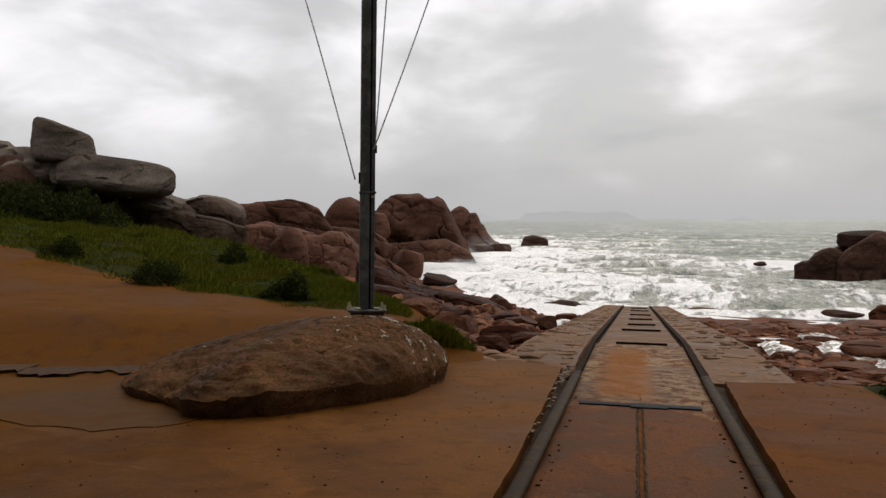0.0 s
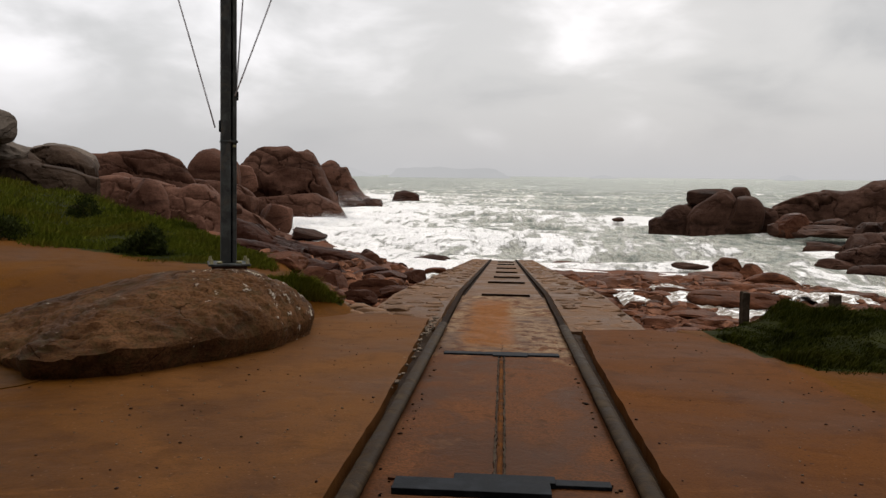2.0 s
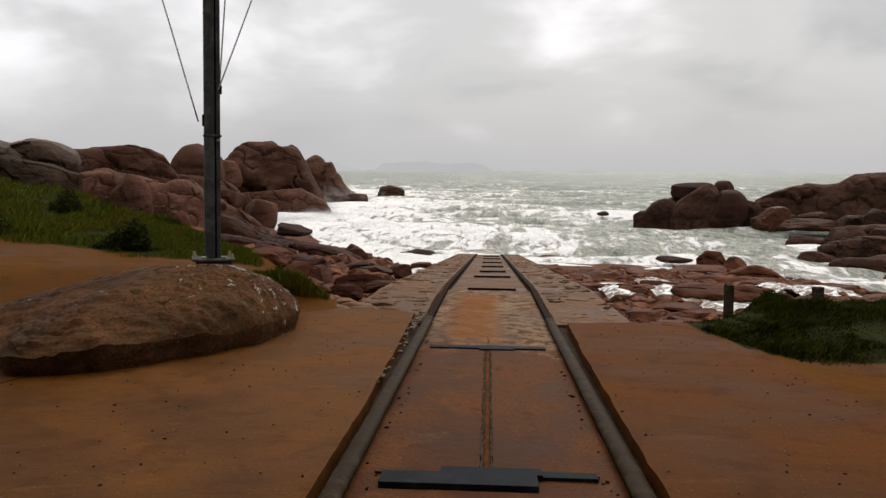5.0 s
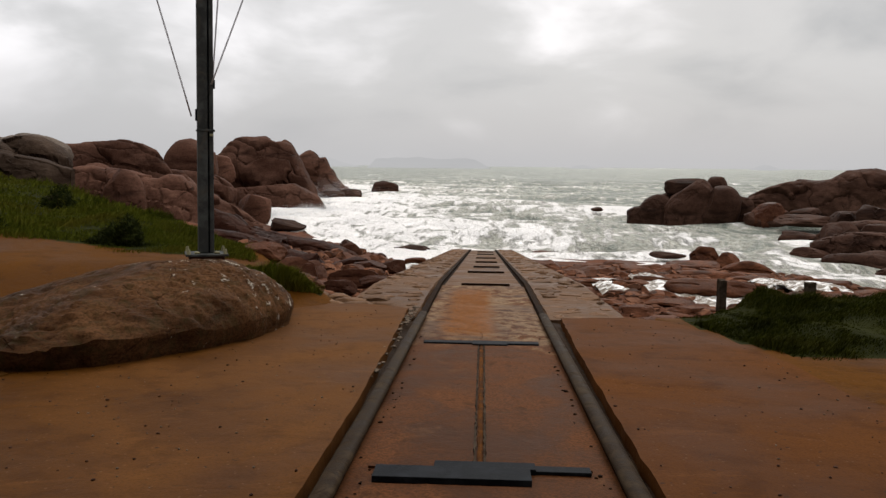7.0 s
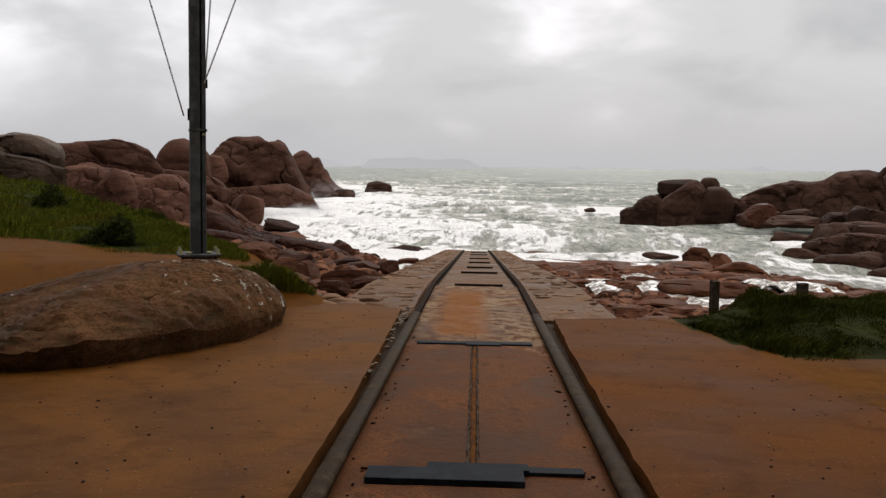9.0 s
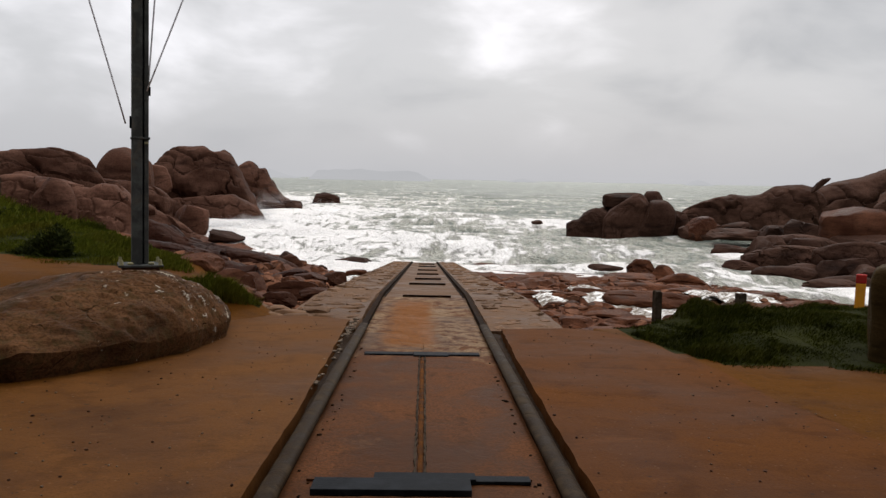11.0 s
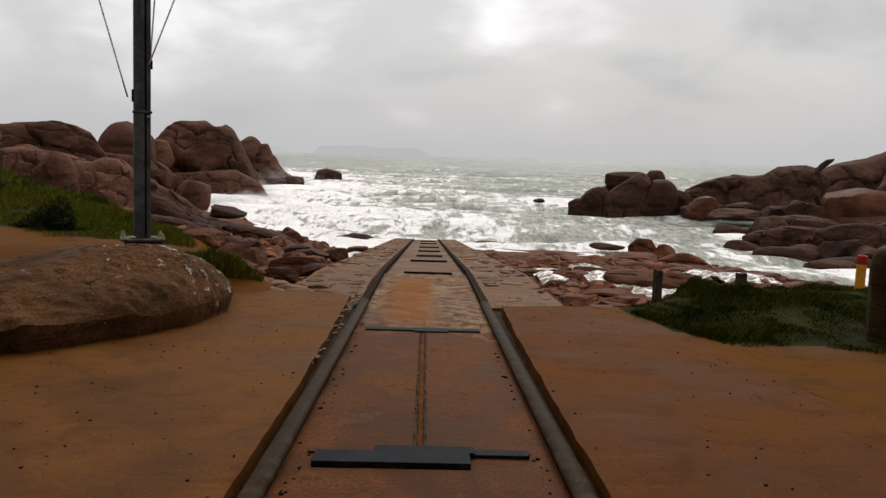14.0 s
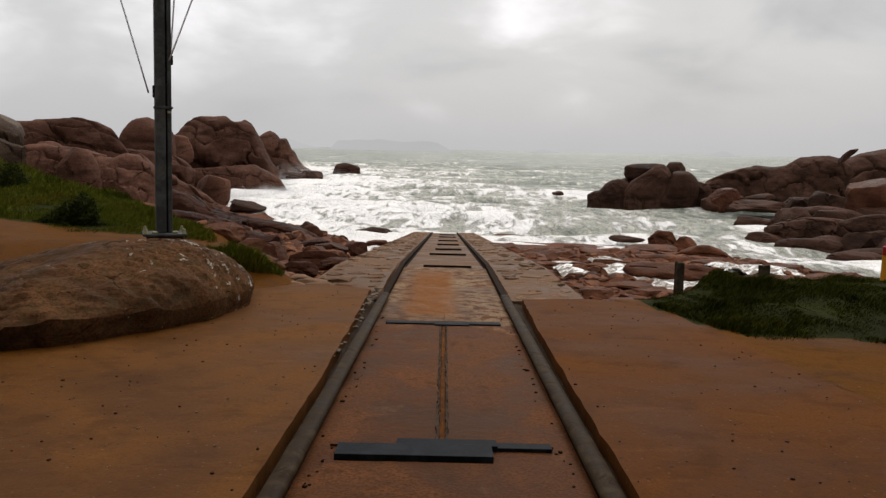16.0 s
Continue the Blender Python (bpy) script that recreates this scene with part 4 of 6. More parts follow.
massif("hill_slab", -26.04, 40.00, -0.99, 8.19, 3.0, 3.48, 0, (0.85, 1.00, 0.97, 0.94, 0.88, 0.82, 0.76, 0.69, 0.59), ROCK_HILL, 208, label="long dark granite slab with a steep face behind the turf", group="hill slabs", category="rock", beds=2.2, blocks=1.5, steep=.3, dip=.25, step=.03)
massif("hill_slab", -30.38, 42.00, 0.19, 7.96, 3.0, 3.22, 0, (0.93, 0.95, 0.98, 1.00, 1.00, 1.00, 0.97, 0.77, 0.58), ROCK_HILL, 209, label="layered dark granite slabs under the long boulder", group="hill slabs", category="rock", beds=5.0, blocks=1.2, step=.07, dip=.2)
massif("hill_slab", -26.61, 44.00, 0.17, 4.27, 3.0, 2.87, 0, (0.67, 0.86, 0.94, 0.99, 1.00, 0.97, 0.88, 0.76, 0.54), ROCK_HILL, 210, label="rounded brown granite hump behind the slab", group="hill slabs", category="rock", beds=2.0, blocks=.9)
rock("boulder", -27.41, 45.31, 1.10, 3.96, 3.96, 2.38, 31.17, -10.00, ROCK_GREY, 109, label="grey weathered granite boulder perched on the hilltop", group="hilltop boulders", level=4, box=2.6)
rock("boulder", -30.69, 47.41, 1.73, 2.04, 2.04, 1.52, 32.92, 0.00, ROCK_GREY, 110, label="grey weathered granite boulder perched on the hilltop", group="hilltop boulders", level=4, box=2.5)
rock("boulder", -29.90, 49.13, 2.54, 2.21, 2.21, 0.95, 31.32, 0.00, ROCK_GREY, 111, label="grey weathered granite boulder perched on the hilltop", group="hilltop boulders", level=4, box=2.5)
massif("outcrop_mass", -29.25, 60.20, -3.53, 9.47, 3.79, 6.83, 25.92, (0.91, 0.96, 0.97, 0.98, 0.99, 1.00, 0.98, 0.94, 0.87, 0.68, 0.45), ROCK_BROWN, 112, label="broad cracked brown granite outcrop above the shore", group="outcrop masses", category="outcrop")
massif("outcrop_mass", -25.06, 64.05, -3.70, 7.87, 3.15, 5.33, 21.37, (0.94, 0.98, 0.89, 0.87, 0.85, 0.83, 0.79, 0.70, 0.54), ROCK_BROWN, 113, label="broad cracked brown granite outcrop above the shore", group="outcrop masses", category="outcrop")
massif("outcrop_mass", -22.82, 53.36, -3.83, 14.01, 4.20, 4.65, 23.15, (0.90, 0.93, 0.95, 0.97, 0.94, 0.90, 0.85, 0.79, 0.71, 0.56, 0.37, 0.15), ROCK_BROWN, 114, label="broad cracked brown granite outcrop above the shore", group="outcrop masses", category="outcrop")
rock("boulder", -27.13, 70.05, 0.14, 4.66, 4.66, 4.21, 21.17, 0.00, ROCK_BROWN, 115, label="smooth dome-shaped brown granite boulder on the outcrop", group="outcrop boulders", level=4, box=2.3, cuts=5, joints=1, rough=.03)
rock("boulder", -21.88, 45.59, -1.96, 2.46, 2.46, 3.58, 25.64, 0.00, ROCK_BROWN, 116, label="cone-shaped brown granite boulder in the outcrop", group="outcrop boulders", level=4, box=2.3, cuts=4, joints=1, taper=.35)
massif("outcrop_mass", -23.0, 50.00, -3.86, 9.4, 3.6, 5.19, 0, (0.96, 1.00, 1.00, 0.97, 0.95, 0.93, 0.88, 0.86, 0.92, 0.90, 0.75, 0.40), ROCK_BROWN, 117, label="low bedded brown granite outcrop above the turf", group="outcrop masses", category="outcrop", beds=4.0, blocks=.5, dip=.12)
rock("boulder", -29.91, 85.71, -0.51, 3.31, 3.31, 3.43, 19.24, 0.00, ROCK_BROWN, 119, label="rounded brown granite boulder in the shore outcrop", group="outcrop boulders", level=4, box=2.6)

# headland
massif("headland_rock", -28.94, 98.00, -5.79, 17.03, 7.0, 10.80, 0, (0.45, 0.58, 0.68, 0.73, 0.89, 0.97, 0.99, 1.00, 1.00, 0.99, 0.95, 0.96, 0.91, 0.74, 0.51, 0.32, 0.17), ROCK_BROWN, 120, label="massive cracked brown granite headland washed by waves", group="headland rocks", category="headland", nu=260, nv=120, beds=4.6, step=.055, dip=.22)
massif("headland_rock", -32.94, 148.00, -5.55, 13.96, 6.0, 9.87, 0, (0.85, 0.85, 0.85, 0.85, 0.85, 0.86, 0.86, 0.92, 0.97, 1.00, 0.98, 0.87, 0.85, 0.85, 0.73, 0.60, 0.51, 0.42, 0.31, 0.23, 0.16), ROCK_BROWN, 121, label="massive cracked brown granite headland washed by waves", group="headland rocks", category="headland", dip=.5, beds=3.5)
massif("headland_rock", -27.27, 92.00, -5.41, 17.12, 5.0, 4.55, 0, (0.58, 0.68, 0.77, 0.84, 0.87, 0.91, 0.94, 0.96, 0.98, 1.00, 0.87, 0.67, 0.25), ROCK_BROWN, 122, label="massive cracked brown granite headland washed by waves", group="headland rocks", category="headland", nu=220, beds=3.0, blocks=.6, dip=.12)
rock("headland_boulder", -24.35, 82.02, -3.97, 2.25, 2.25, 2.23, 16.54, 0.00, ROCK_BROWN, 124, label="rounded brown granite boulder at the foot of the headland", group="headland boulders", level=4, category="rock", box=2.4, cuts=4, joints=0)
rock("sea_rock", -21.91, 71.47, -4.2, 3.4, 3.0, 3.3, 17.05, 0.00, ROCK_BROWN, 125, label="dark wet granite rock standing in the surf", group="sea rocks", level=4, category="rock", box=3.2, cuts=9, joints=2, keep=.58)
rock("sea_rock", -16.61, 64.27, -3.99, 2.93, 1.76, 1.15, 14.49, 0.00, ROCK_DARK, 126, label="dark wet granite rock standing in the surf", group="sea rocks", level=4, category="rock", box=3.8, cuts=10, keep=.5, slant=.35)
rock("sea_rock", -20.5, 160.0, -4.7, 5.6, 4.6, 3.6, 0, 0.00, ROCK_DARK, 128, label="blocky dark rock out in the breaking sea", group="sea rocks", level=4, category="rock", box=5.0, cuts=5, taper=.28, slant=.3, sink=.08)
rock("sea_rock", -22.59, 128.99, -4.04, 3.81, 3.81, 1.68, 9.93, 0.00, ROCK_DARK, 129, label="dark wet granite rock standing in the surf", group="sea rocks", level=4, category="rock", box=2.4)
rock("sea_rock", -25.50, 126.62, -4.16, 4.67, 4.67, 1.54, 11.39, 0.00, ROCK_DARK, 130, label="dark wet granite rock standing in the surf", group="sea rocks", level=4, category="rock", box=2.4)
rock("sea_rock", -4.46, 50.30, -4.48, 2.50, 2.00, 0.87, 5.07, 0.00, ROCK_DARK, 131, label="dark wet granite rock standing in the surf", group="sea rocks", level=4, category="rock", box=2.2)
rock("sea_rock", -5.25, 49.97, -4.21, 1.37, 0.96, 0.48, 6.00, 0.00, ROCK_DARK, 132, label="dark wet granite rock standing in the surf", group="sea rocks", level=4, category="rock", box=2.2)
rock("sea_rock", 13.40, 91.36, -3.68, 1.35, 1.35, 0.56, -8.34, 0.00, ROCK_DARK, 133, label="dark wet granite rock standing in the surf", group="sea rocks", level=4, category="rock", box=2.2)
rock("sea_rock", 11.01, 46.01, -3.86, 2.06, 1.24, 0.44, -13.46, 0.00, ROCK_DARK, 134, label="dark wet granite rock standing in the surf", group="sea rocks", level=4, category="rock", box=2.2)
rock("sea_rock", -8.93, 49.44, -4.24, 0.96, 0.96, 1.00, 10.24, 0.00, ROCK_DARK, 135, label="dark wet granite rock standing in the surf", group="sea rocks", level=4, category="rock", box=2.2)
rock("sea_rock", -6.91, 46.59, -4.25, 0.42, 0.42, 0.41, 8.43, 0.00, ROCK_DARK, 136, label="dark wet granite rock standing in the surf", group="sea rocks", level=4, category="rock", box=2.3)
rock("sea_rock", -5.96, 44.74, -4.08, 0.53, 0.53, 0.47, 7.59, 0.00, ROCK_DARK, 137, label="dark wet granite rock standing in the surf", group="sea rocks", level=4, category="rock", box=2.3)

# islet and rocks east of the cove
massif("islet_rock", 21.22, 80.24, -4.47, 4.98, 3.98, 4.81, -14.81, (0.40, 0.59, 0.69, 0.78, 0.87, 0.95, 0.99, 0.92, 0.72), ROCK_DARK, 138, label="smooth dark brown granite dome of the islet", group="islet domes", category="rock", beds=1.6, blocks=.9, step=.02, groove=.03)
massif("islet_rock", 17.92, 82.96, -4.30, 4.96, 3.47, 3.06, -12.19, (0.38, 0.50, 0.54, 0.79, 0.92, 0.98, 0.96, 0.83, 0.62), ROCK_DARK, 139, label="smooth dark brown granite dome of the islet", group="islet domes", category="rock", beds=1.6, blocks=.9, step=.02, groove=.03)
massif("islet_rock", 22.39, 85.11, -4.81, 10.06, 4.03, 4.32, -14.74, (0.32, 0.67, 0.82, 0.91, 0.97, 1.00, 0.97, 0.73, 0.32), ROCK_DARK, 140, label="smooth dark brown granite dome of the islet", group="islet domes", category="rock", beds=1.6, blocks=.9, step=.02, groove=.03)
rock("islet_boulder", 21.86, 83.87, -1.46, 4.47, 2.68, 1.80, -14.61, 2.00, ROCK_DARK, 141, label="flat dark granite slab lying on top of the islet", group="islet boulders", level=5, category="rock", box=3.8, cuts=3, joints=0, sink=.0, rough=.025)
rock("islet_boulder", 24.54, 81.99, -1.83, 2.31, 2.31, 2.86, -16.66, 0.00, ROCK_DARK, 142, label="smooth rounded dark brown granite boulder in the sea", group="islet boulders", level=5, category="rock", box=2.8, cuts=5, joints=0)
rock("islet_boulder", 23.86, 78.37, -4.22, 3.66, 3.66, 4.39, -16.93, 0.00, ROCK_DARK, 143, label="smooth rounded dark brown granite boulder in the sea", group="islet boulders", level=5, category="rock", box=2.6, cuts=4, joints=0, sink=.1, rough=.03)
rock("boulder", 26.85, 80.07, -3.86, 1.79, 1.79, 2.95, -18.54, 0.00, ROCK_DARK, 144, label="dark brown granite boulder heaped on the far shore", group="east shore boulders", level=4, category="rock", cuts=6, rough=.045, box=2.9, keep=.56)
rock("boulder", 27.62, 76.17, -4.22, 4.07, 4.07, 2.14, -19.93, 0.00, ROCK_DARK, 145, label="dark brown granite boulder heaped on the far shore", group="east shore boulders", level=4, category="rock", cuts=5, rough=.045, box=2.9, sink=.1, keep=.56)
rock("boulder", 41.7, 79.9, 1.45, 2.3, 1.0, 0.62, -20, 42.00, ROCK_DARK, 146, label="slanting pointed dark granite slab on the ridge", group="east shore boulders", level=4, category="rock", cuts=4, rough=.045, box=4, joints=0, sink=0, keep=.56)
rock("boulder", 29.03, 71.02, -3.59, 4.77, 2.86, 1.12, -22.23, 0.00, ROCK_DARK, 147, label="dark brown granite boulder heaped on the far shore", group="east shore boulders", level=4, category="rock", cuts=6, rough=.045, box=2.7, keep=.56)
rock("boulder", 30.47, 74.96, -3.52, 3.63, 3.63, 1.58, -22.12, 0.00, ROCK_DARK, 148, label="dark brown granite boulder heaped on the far shore", group="east shore boulders", level=4, category="rock", cuts=6, rough=.045, box=2.7, keep=.56)
rock("boulder", 33.42, 66.95, -3.29, 3.26, 3.26, 1.89, -26.53, -10.00, ROCK_DARK, 149, label="dark brown granite boulder heaped on the far shore", group="east shore boulders", level=4, category="rock", cuts=6, rough=.045, box=2.9, keep=.56)
rock("boulder", 32.53, 69.70, -4.04, 3.65, 3.65, 2.14, -25.02, 0.00, ROCK_DARK, 150, label="dark brown granite boulder heaped on the far shore", group="east shore boulders", level=4, category="rock", cuts=6, rough=.045, box=2.9, keep=.56)
rock("boulder", 33.52, 58.43, -2.80, 5.39, 5.39, 3.22, -29.84, -3.00, ROCK_WET, 151, label="large flat-topped reddish boulder on the far shore", group="east shore boulders", level=4, category="rock", cuts=5, rough=.045, box=4.5, joints=0, keep=.56)
rock("boulder", 32.66, 56.64, -4.57, 5.49, 5.49, 3.48, -29.97, 0.00, ROCK_DARK, 152, label="dark brown granite boulder heaped on the far shore", group="east shore boulders", level=5, category="rock", cuts=6, rough=.045, box=2.7, joints=2, keep=.56)
rock("boulder", 37.85, 58.33, -4.68, 6.09, 6.09, 7.16, -32.98, 0.00, ROCK_DARK, 153, label="dark brown granite boulder heaped on the far shore", group="east shore boulders", level=5, category="rock", cuts=6, rough=.045, box=2.7, joints=4, keep=.56)
rock("boulder", 24.38, 58.76, -4.47, 4.05, 2.43, 1.55, -22.53, 0.00, ROCK_DARK, 154, label="dark brown granite boulder heaped on the far shore", group="east shore boulders", level=4, category="rock", cuts=6, rough=.045, box=2.9, keep=.56)
rock("boulder", 25.82, 56.09, -4.66, 2.94, 2.94, 2.86, -24.72, 0.00, ROCK_DARK, 155, label="dark brown granite boulder heaped on the far shore", group="east shore boulders", level=4, category="rock", cuts=6, rough=.045, box=2.9, joints=2, keep=.56)
rock("boulder", 26.51, 52.56, -4.42, 3.42, 3.42, 2.73, -26.76, 0.00, ROCK_DARK, 156, label="dark brown granite boulder heaped on the far shore", group="east shore boulders", level=4, category="rock", cuts=6, rough=.045, box=2.7, joints=2, keep=.56)
rock("boulder", 21.43, 51.05, -4.40, 2.38, 1.43, 0.95, -22.77, 0.00, ROCK_DARK, 157, label="dark brown granite boulder heaped on the far shore", group="east shore boulders", level=4, category="rock", cuts=6, rough=.045, box=2.7, keep=.56)
rock("boulder", 22.38, 46.48, -4.48, 3.84, 2.31, 1.23, -25.71, 0.00, ROCK_DARK, 158, label="dark brown granite boulder heaped on the far shore", group="east shore boulders", level=4, category="rock", cuts=6, rough=.045, box=3, keep=.56)
rock("boulder", 23.86, 46.91, -4.41, 2.47, 2.47, 1.25, -26.96, 0.00, ROCK_DARK, 159, label="dark brown granite boulder heaped on the far shore", group="east shore boulders", level=4, category="rock", cuts=6, rough=.045, box=2.9, keep=.56)
rock("boulder", 25.37, 45.18, -4.58, 3.22, 3.22, 2.12, -29.31, 0.00, ROCK_DARK, 160, label="dark brown granite boulder heaped on the far shore", group="east shore boulders", level=4, category="rock", cuts=6, rough=.045, box=2.7, joints=2, keep=.56)
rock("boulder", 22.26, 40.78, -4.44, 3.02, 1.81, 1.09, -28.63, 0.00, ROCK_DARK, 161, label="dark brown granite boulder heaped on the far shore", group="east shore boulders", level=4, category="rock", cuts=6, rough=.045, box=2.7, keep=.56)
rock("boulder", 28.81, 45.72, -5.11, 4.12, 4.12, 3.23, -32.22, 0.00, ROCK_DARK, 162, label="dark brown granite boulder heaped on the far shore", group="east shore boulders", level=4, category="rock", cuts=6, rough=.045, box=2.7, joints=3, keep=.56)
rock("boulder", 33.87, 48.89, -6.23, 5.85, 5.85, 6.03, -34.71, 0.00, ROCK_DARK, 163, label="dark brown granite boulder heaped on the far shore", group="east shore boulders", level=4, category="rock", cuts=6, rough=.045, box=2.7, joints=3, keep=.56)
massif("shore_massif", 37.54, 88.65, -4.78, 16.91, 5.07, 6.43, -22.95, (0.17, 0.45, 0.57, 0.66, 0.74, 0.79, 0.78, 0.79, 0.94, 0.98, 0.99, 0.94, 0.73), ROCK_DARK, 164, label="dark brown jointed granite ridge along the far shore", group="east shore ridges", category="rock", beds=2.6, blocks=.62, step=.075)
massif("shore_massif", 52.55, 88.00, -6.09, 20.30, 7.5, 12.48, 0, (0.58, 0.59, 0.60, 0.64, 0.67, 0.70, 0.75, 0.80, 0.88, 0.92, 0.95, 0.98, 1.00), ROCK_DARK, 165, label="dark brown jointed granite ridge along the far shore", group="east shore ridges", category="rock", beds=2.6, blocks=.62, step=.075)
massif("shore_massif", 40.09, 63.61, -6.29, 15.75, 4.72, 6.95, -32.22, (0.46, 0.59, 0.64, 0.65, 0.68, 0.71, 0.75, 0.79, 0.85, 0.91, 0.96), ROCK_DARK, 166, label="dark brown jointed granite ridge along the far shore", group="east shore ridges", category="rock", beds=2.6, blocks=.62, step=.075)
massif("shore_massif", 36.49, 72.07, -6.53, 10.29, 3.09, 4.06, -26.86, (0.81, 0.92, 0.97, 1.00, 0.97, 0.94, 0.83), ROCK_DARK, 167, label="dark brown jointed granite ridge along the far shore", group="east shore ridges", category="rock", beds=2.6, blocks=.62, step=.075)
massif("shore_massif", 24.90, 50.82, -4.45, 6.68, 2.34, 1.99, -26.10, (0.52, 0.76, 0.92, 0.96, 0.92, 0.88, 0.76), ROCK_DARK, 168, label="dark brown jointed granite ridge along the far shore", group="east shore ridges", category="rock", beds=2.6, blocks=.62, step=.075)
massif("shore_massif", 27.48, 56.22, -4.07, 6.54, 2.29, 2.20, -26.05, (0.36, 0.60, 0.80, 0.88, 0.88, 0.80, 0.60), ROCK_DARK, 169, label="dark brown jointed granite ridge along the far shore", group="east shore ridges", category="rock", beds=2.6, blocks=.62, step=.075)
massif("shore_massif", 26.29, 46.45, -4.37, 4.22, 1.48, 2.56, -29.51, (0.71, 0.89, 0.97, 1.00, 0.91), ROCK_DARK, 170, label="dark brown jointed granite ridge along the far shore", group="east shore ridges", category="rock", beds=2.6, blocks=.62, step=.075)
massif("shore_massif", 32.46, 49.02, -6.72, 10.39, 3.12, 4.44, -33.51, (0.78, 0.86, 0.91, 0.95, 0.97, 1.00, 1.00), ROCK_DARK, 171, label="dark brown jointed granite ridge along the far shore", group="east shore ridges", category="rock", beds=2.6, blocks=.62, step=.075)

massif("shore_massif", 27.62, 76.00, -4.71, 3.91, 3.4, 2.97, 0, (0.29, 0.62, 0.80, 0.93, 0.98, 1.00, 0.96, 0.72, 0.22), ROCK_WET, 172, label="smooth reddish granite slab dipping into the cove", group="east shore ridges", category="rock", beds=1.2, blocks=1.2, step=.03)

rock("boulder", 25.6, 44.0, -5.0, 3.4, 2.6, 2.3, -30, 0, ROCK_DARK, 401, label="dark brown granite boulder heaped on the far shore", group="east shore boulders", box=2.9, cuts=7, joints=1, keep=.56)
rock("boulder", 29.6, 47.0, -4.9, 4.6, 3.4, 3.6, -30, 0, ROCK_DARK, 402, label="dark brown granite boulder heaped on the far shore", group="east shore boulders", box=2.9, cuts=7, joints=2, keep=.56)
rock("boulder", 23.0, 41.5, -4.7, 3.6, 2.2, 1.5, -28, 0, ROCK_DARK, 403, label="dark brown granite boulder heaped on the far shore", group="east shore boulders", box=2.9, cuts=7, joints=1, keep=.56)

# larger rocks on the near east shore
rock("boulder", 12.79, 44.61, -4.05, 1.62, 1.62, 1.22, -16.00, 0.00, ROCK_RED, 172, label="rounded wet reddish granite boulder on the shore", group="near shore boulders", level=4, category="rock", box=2.3, cuts=4, taper=.2, keep=.56)
rock("boulder", 11.65, 42.89, -4.35, 2.93, 1.76, 0.84, -15.20, 0.00, ROCK_RED, 173, label="rounded wet reddish granite boulder on the shore", group="near shore boulders", level=4, category="rock", box=2.6, keep=.56)
rock("boulder", 13.71, 43.21, -3.99, 1.32, 1.32, 0.96, -17.60, 0.00, ROCK_RED, 174, label="rounded wet reddish granite boulder on the shore", group="near shore boulders", level=4, category="rock", box=2.4, keep=.56)
rock("boulder", 14.07, 41.05, -4.17, 2.61, 1.57, 0.98, -18.92, 0.00, ROCK_RED, 175, label="rounded wet reddish granite boulder on the shore", group="near shore boulders", level=4, category="rock", box=2.3, cuts=4, keep=.56)
rock("boulder", 7.28, 42.72, -4.35, 1.34, 1.34, 0.74, -9.67, 0.00, ROCK_RED, 176, label="rounded wet reddish granite boulder on the shore", group="near shore boulders", level=4, category="rock", box=2.4, keep=.56)
rock("boulder", 5.57, 42.07, -4.33, 1.75, 1.75, 0.65, -7.55, 0.00, ROCK_RED, 177, label="rounded wet reddish granite boulder on the shore", group="near shore boulders", level=4, category="rock", box=2.6, keep=.56)
rock("boulder", 4.32, 38.07, -4.09, 1.26, 1.26, 0.59, -6.48, 0.00, ROCK_RED, 178, label="rounded wet reddish granite boulder on the shore", group="near shore boulders", level=4, category="rock", box=2.6, keep=.56)
rock("boulder", 11.13, 38.82, -4.36, 3.10, 1.55, 0.86, -16.00, 0.00, ROCK_RED, 179, label="rounded wet reddish granite boulder on the shore", group="near shore boulders", level=4, category="rock", box=3, keep=.56)
rock("boulder", 14.76, 35.33, -3.91, 1.15, 1.15, 0.66, -22.67, 0.00, ROCK_RED, 180, label="rounded wet reddish granite boulder on the shore", group="near shore boulders", level=4, category="rock", box=2.4, keep=.56)
rock("boulder", 15.48, 34.01, -3.72, 1.47, 1.47, 0.46, -24.48, 0.00, ROCK_RED, 181, label="rounded wet reddish granite boulder on the shore", group="near shore boulders", level=4, category="rock", box=2.6, keep=.56)
rock("boulder", 13.06, 36.03, -4.00, 2.61, 1.31, 0.55, -19.92, 0.00, ROCK_RED, 182, label="rounded wet reddish granite boulder on the shore", group="near shore boulders", level=4, category="rock", box=3, keep=.56)
rock("boulder", 8.59, 29.16, -3.26, 3.17, 1.59, 0.65, -16.41, 0.00, ROCK_RED, 183, label="rounded wet reddish granite boulder on the shore", group="near shore boulders", level=4, category="rock", box=3, keep=.56)
rock("boulder", 7.53, 33.41, -3.69, 1.95, 0.98, 0.57, -12.70, 0.00, ROCK_RED, 184, label="rounded wet reddish granite boulder on the shore", group="near shore boulders", level=4, category="rock", box=3, keep=.56)

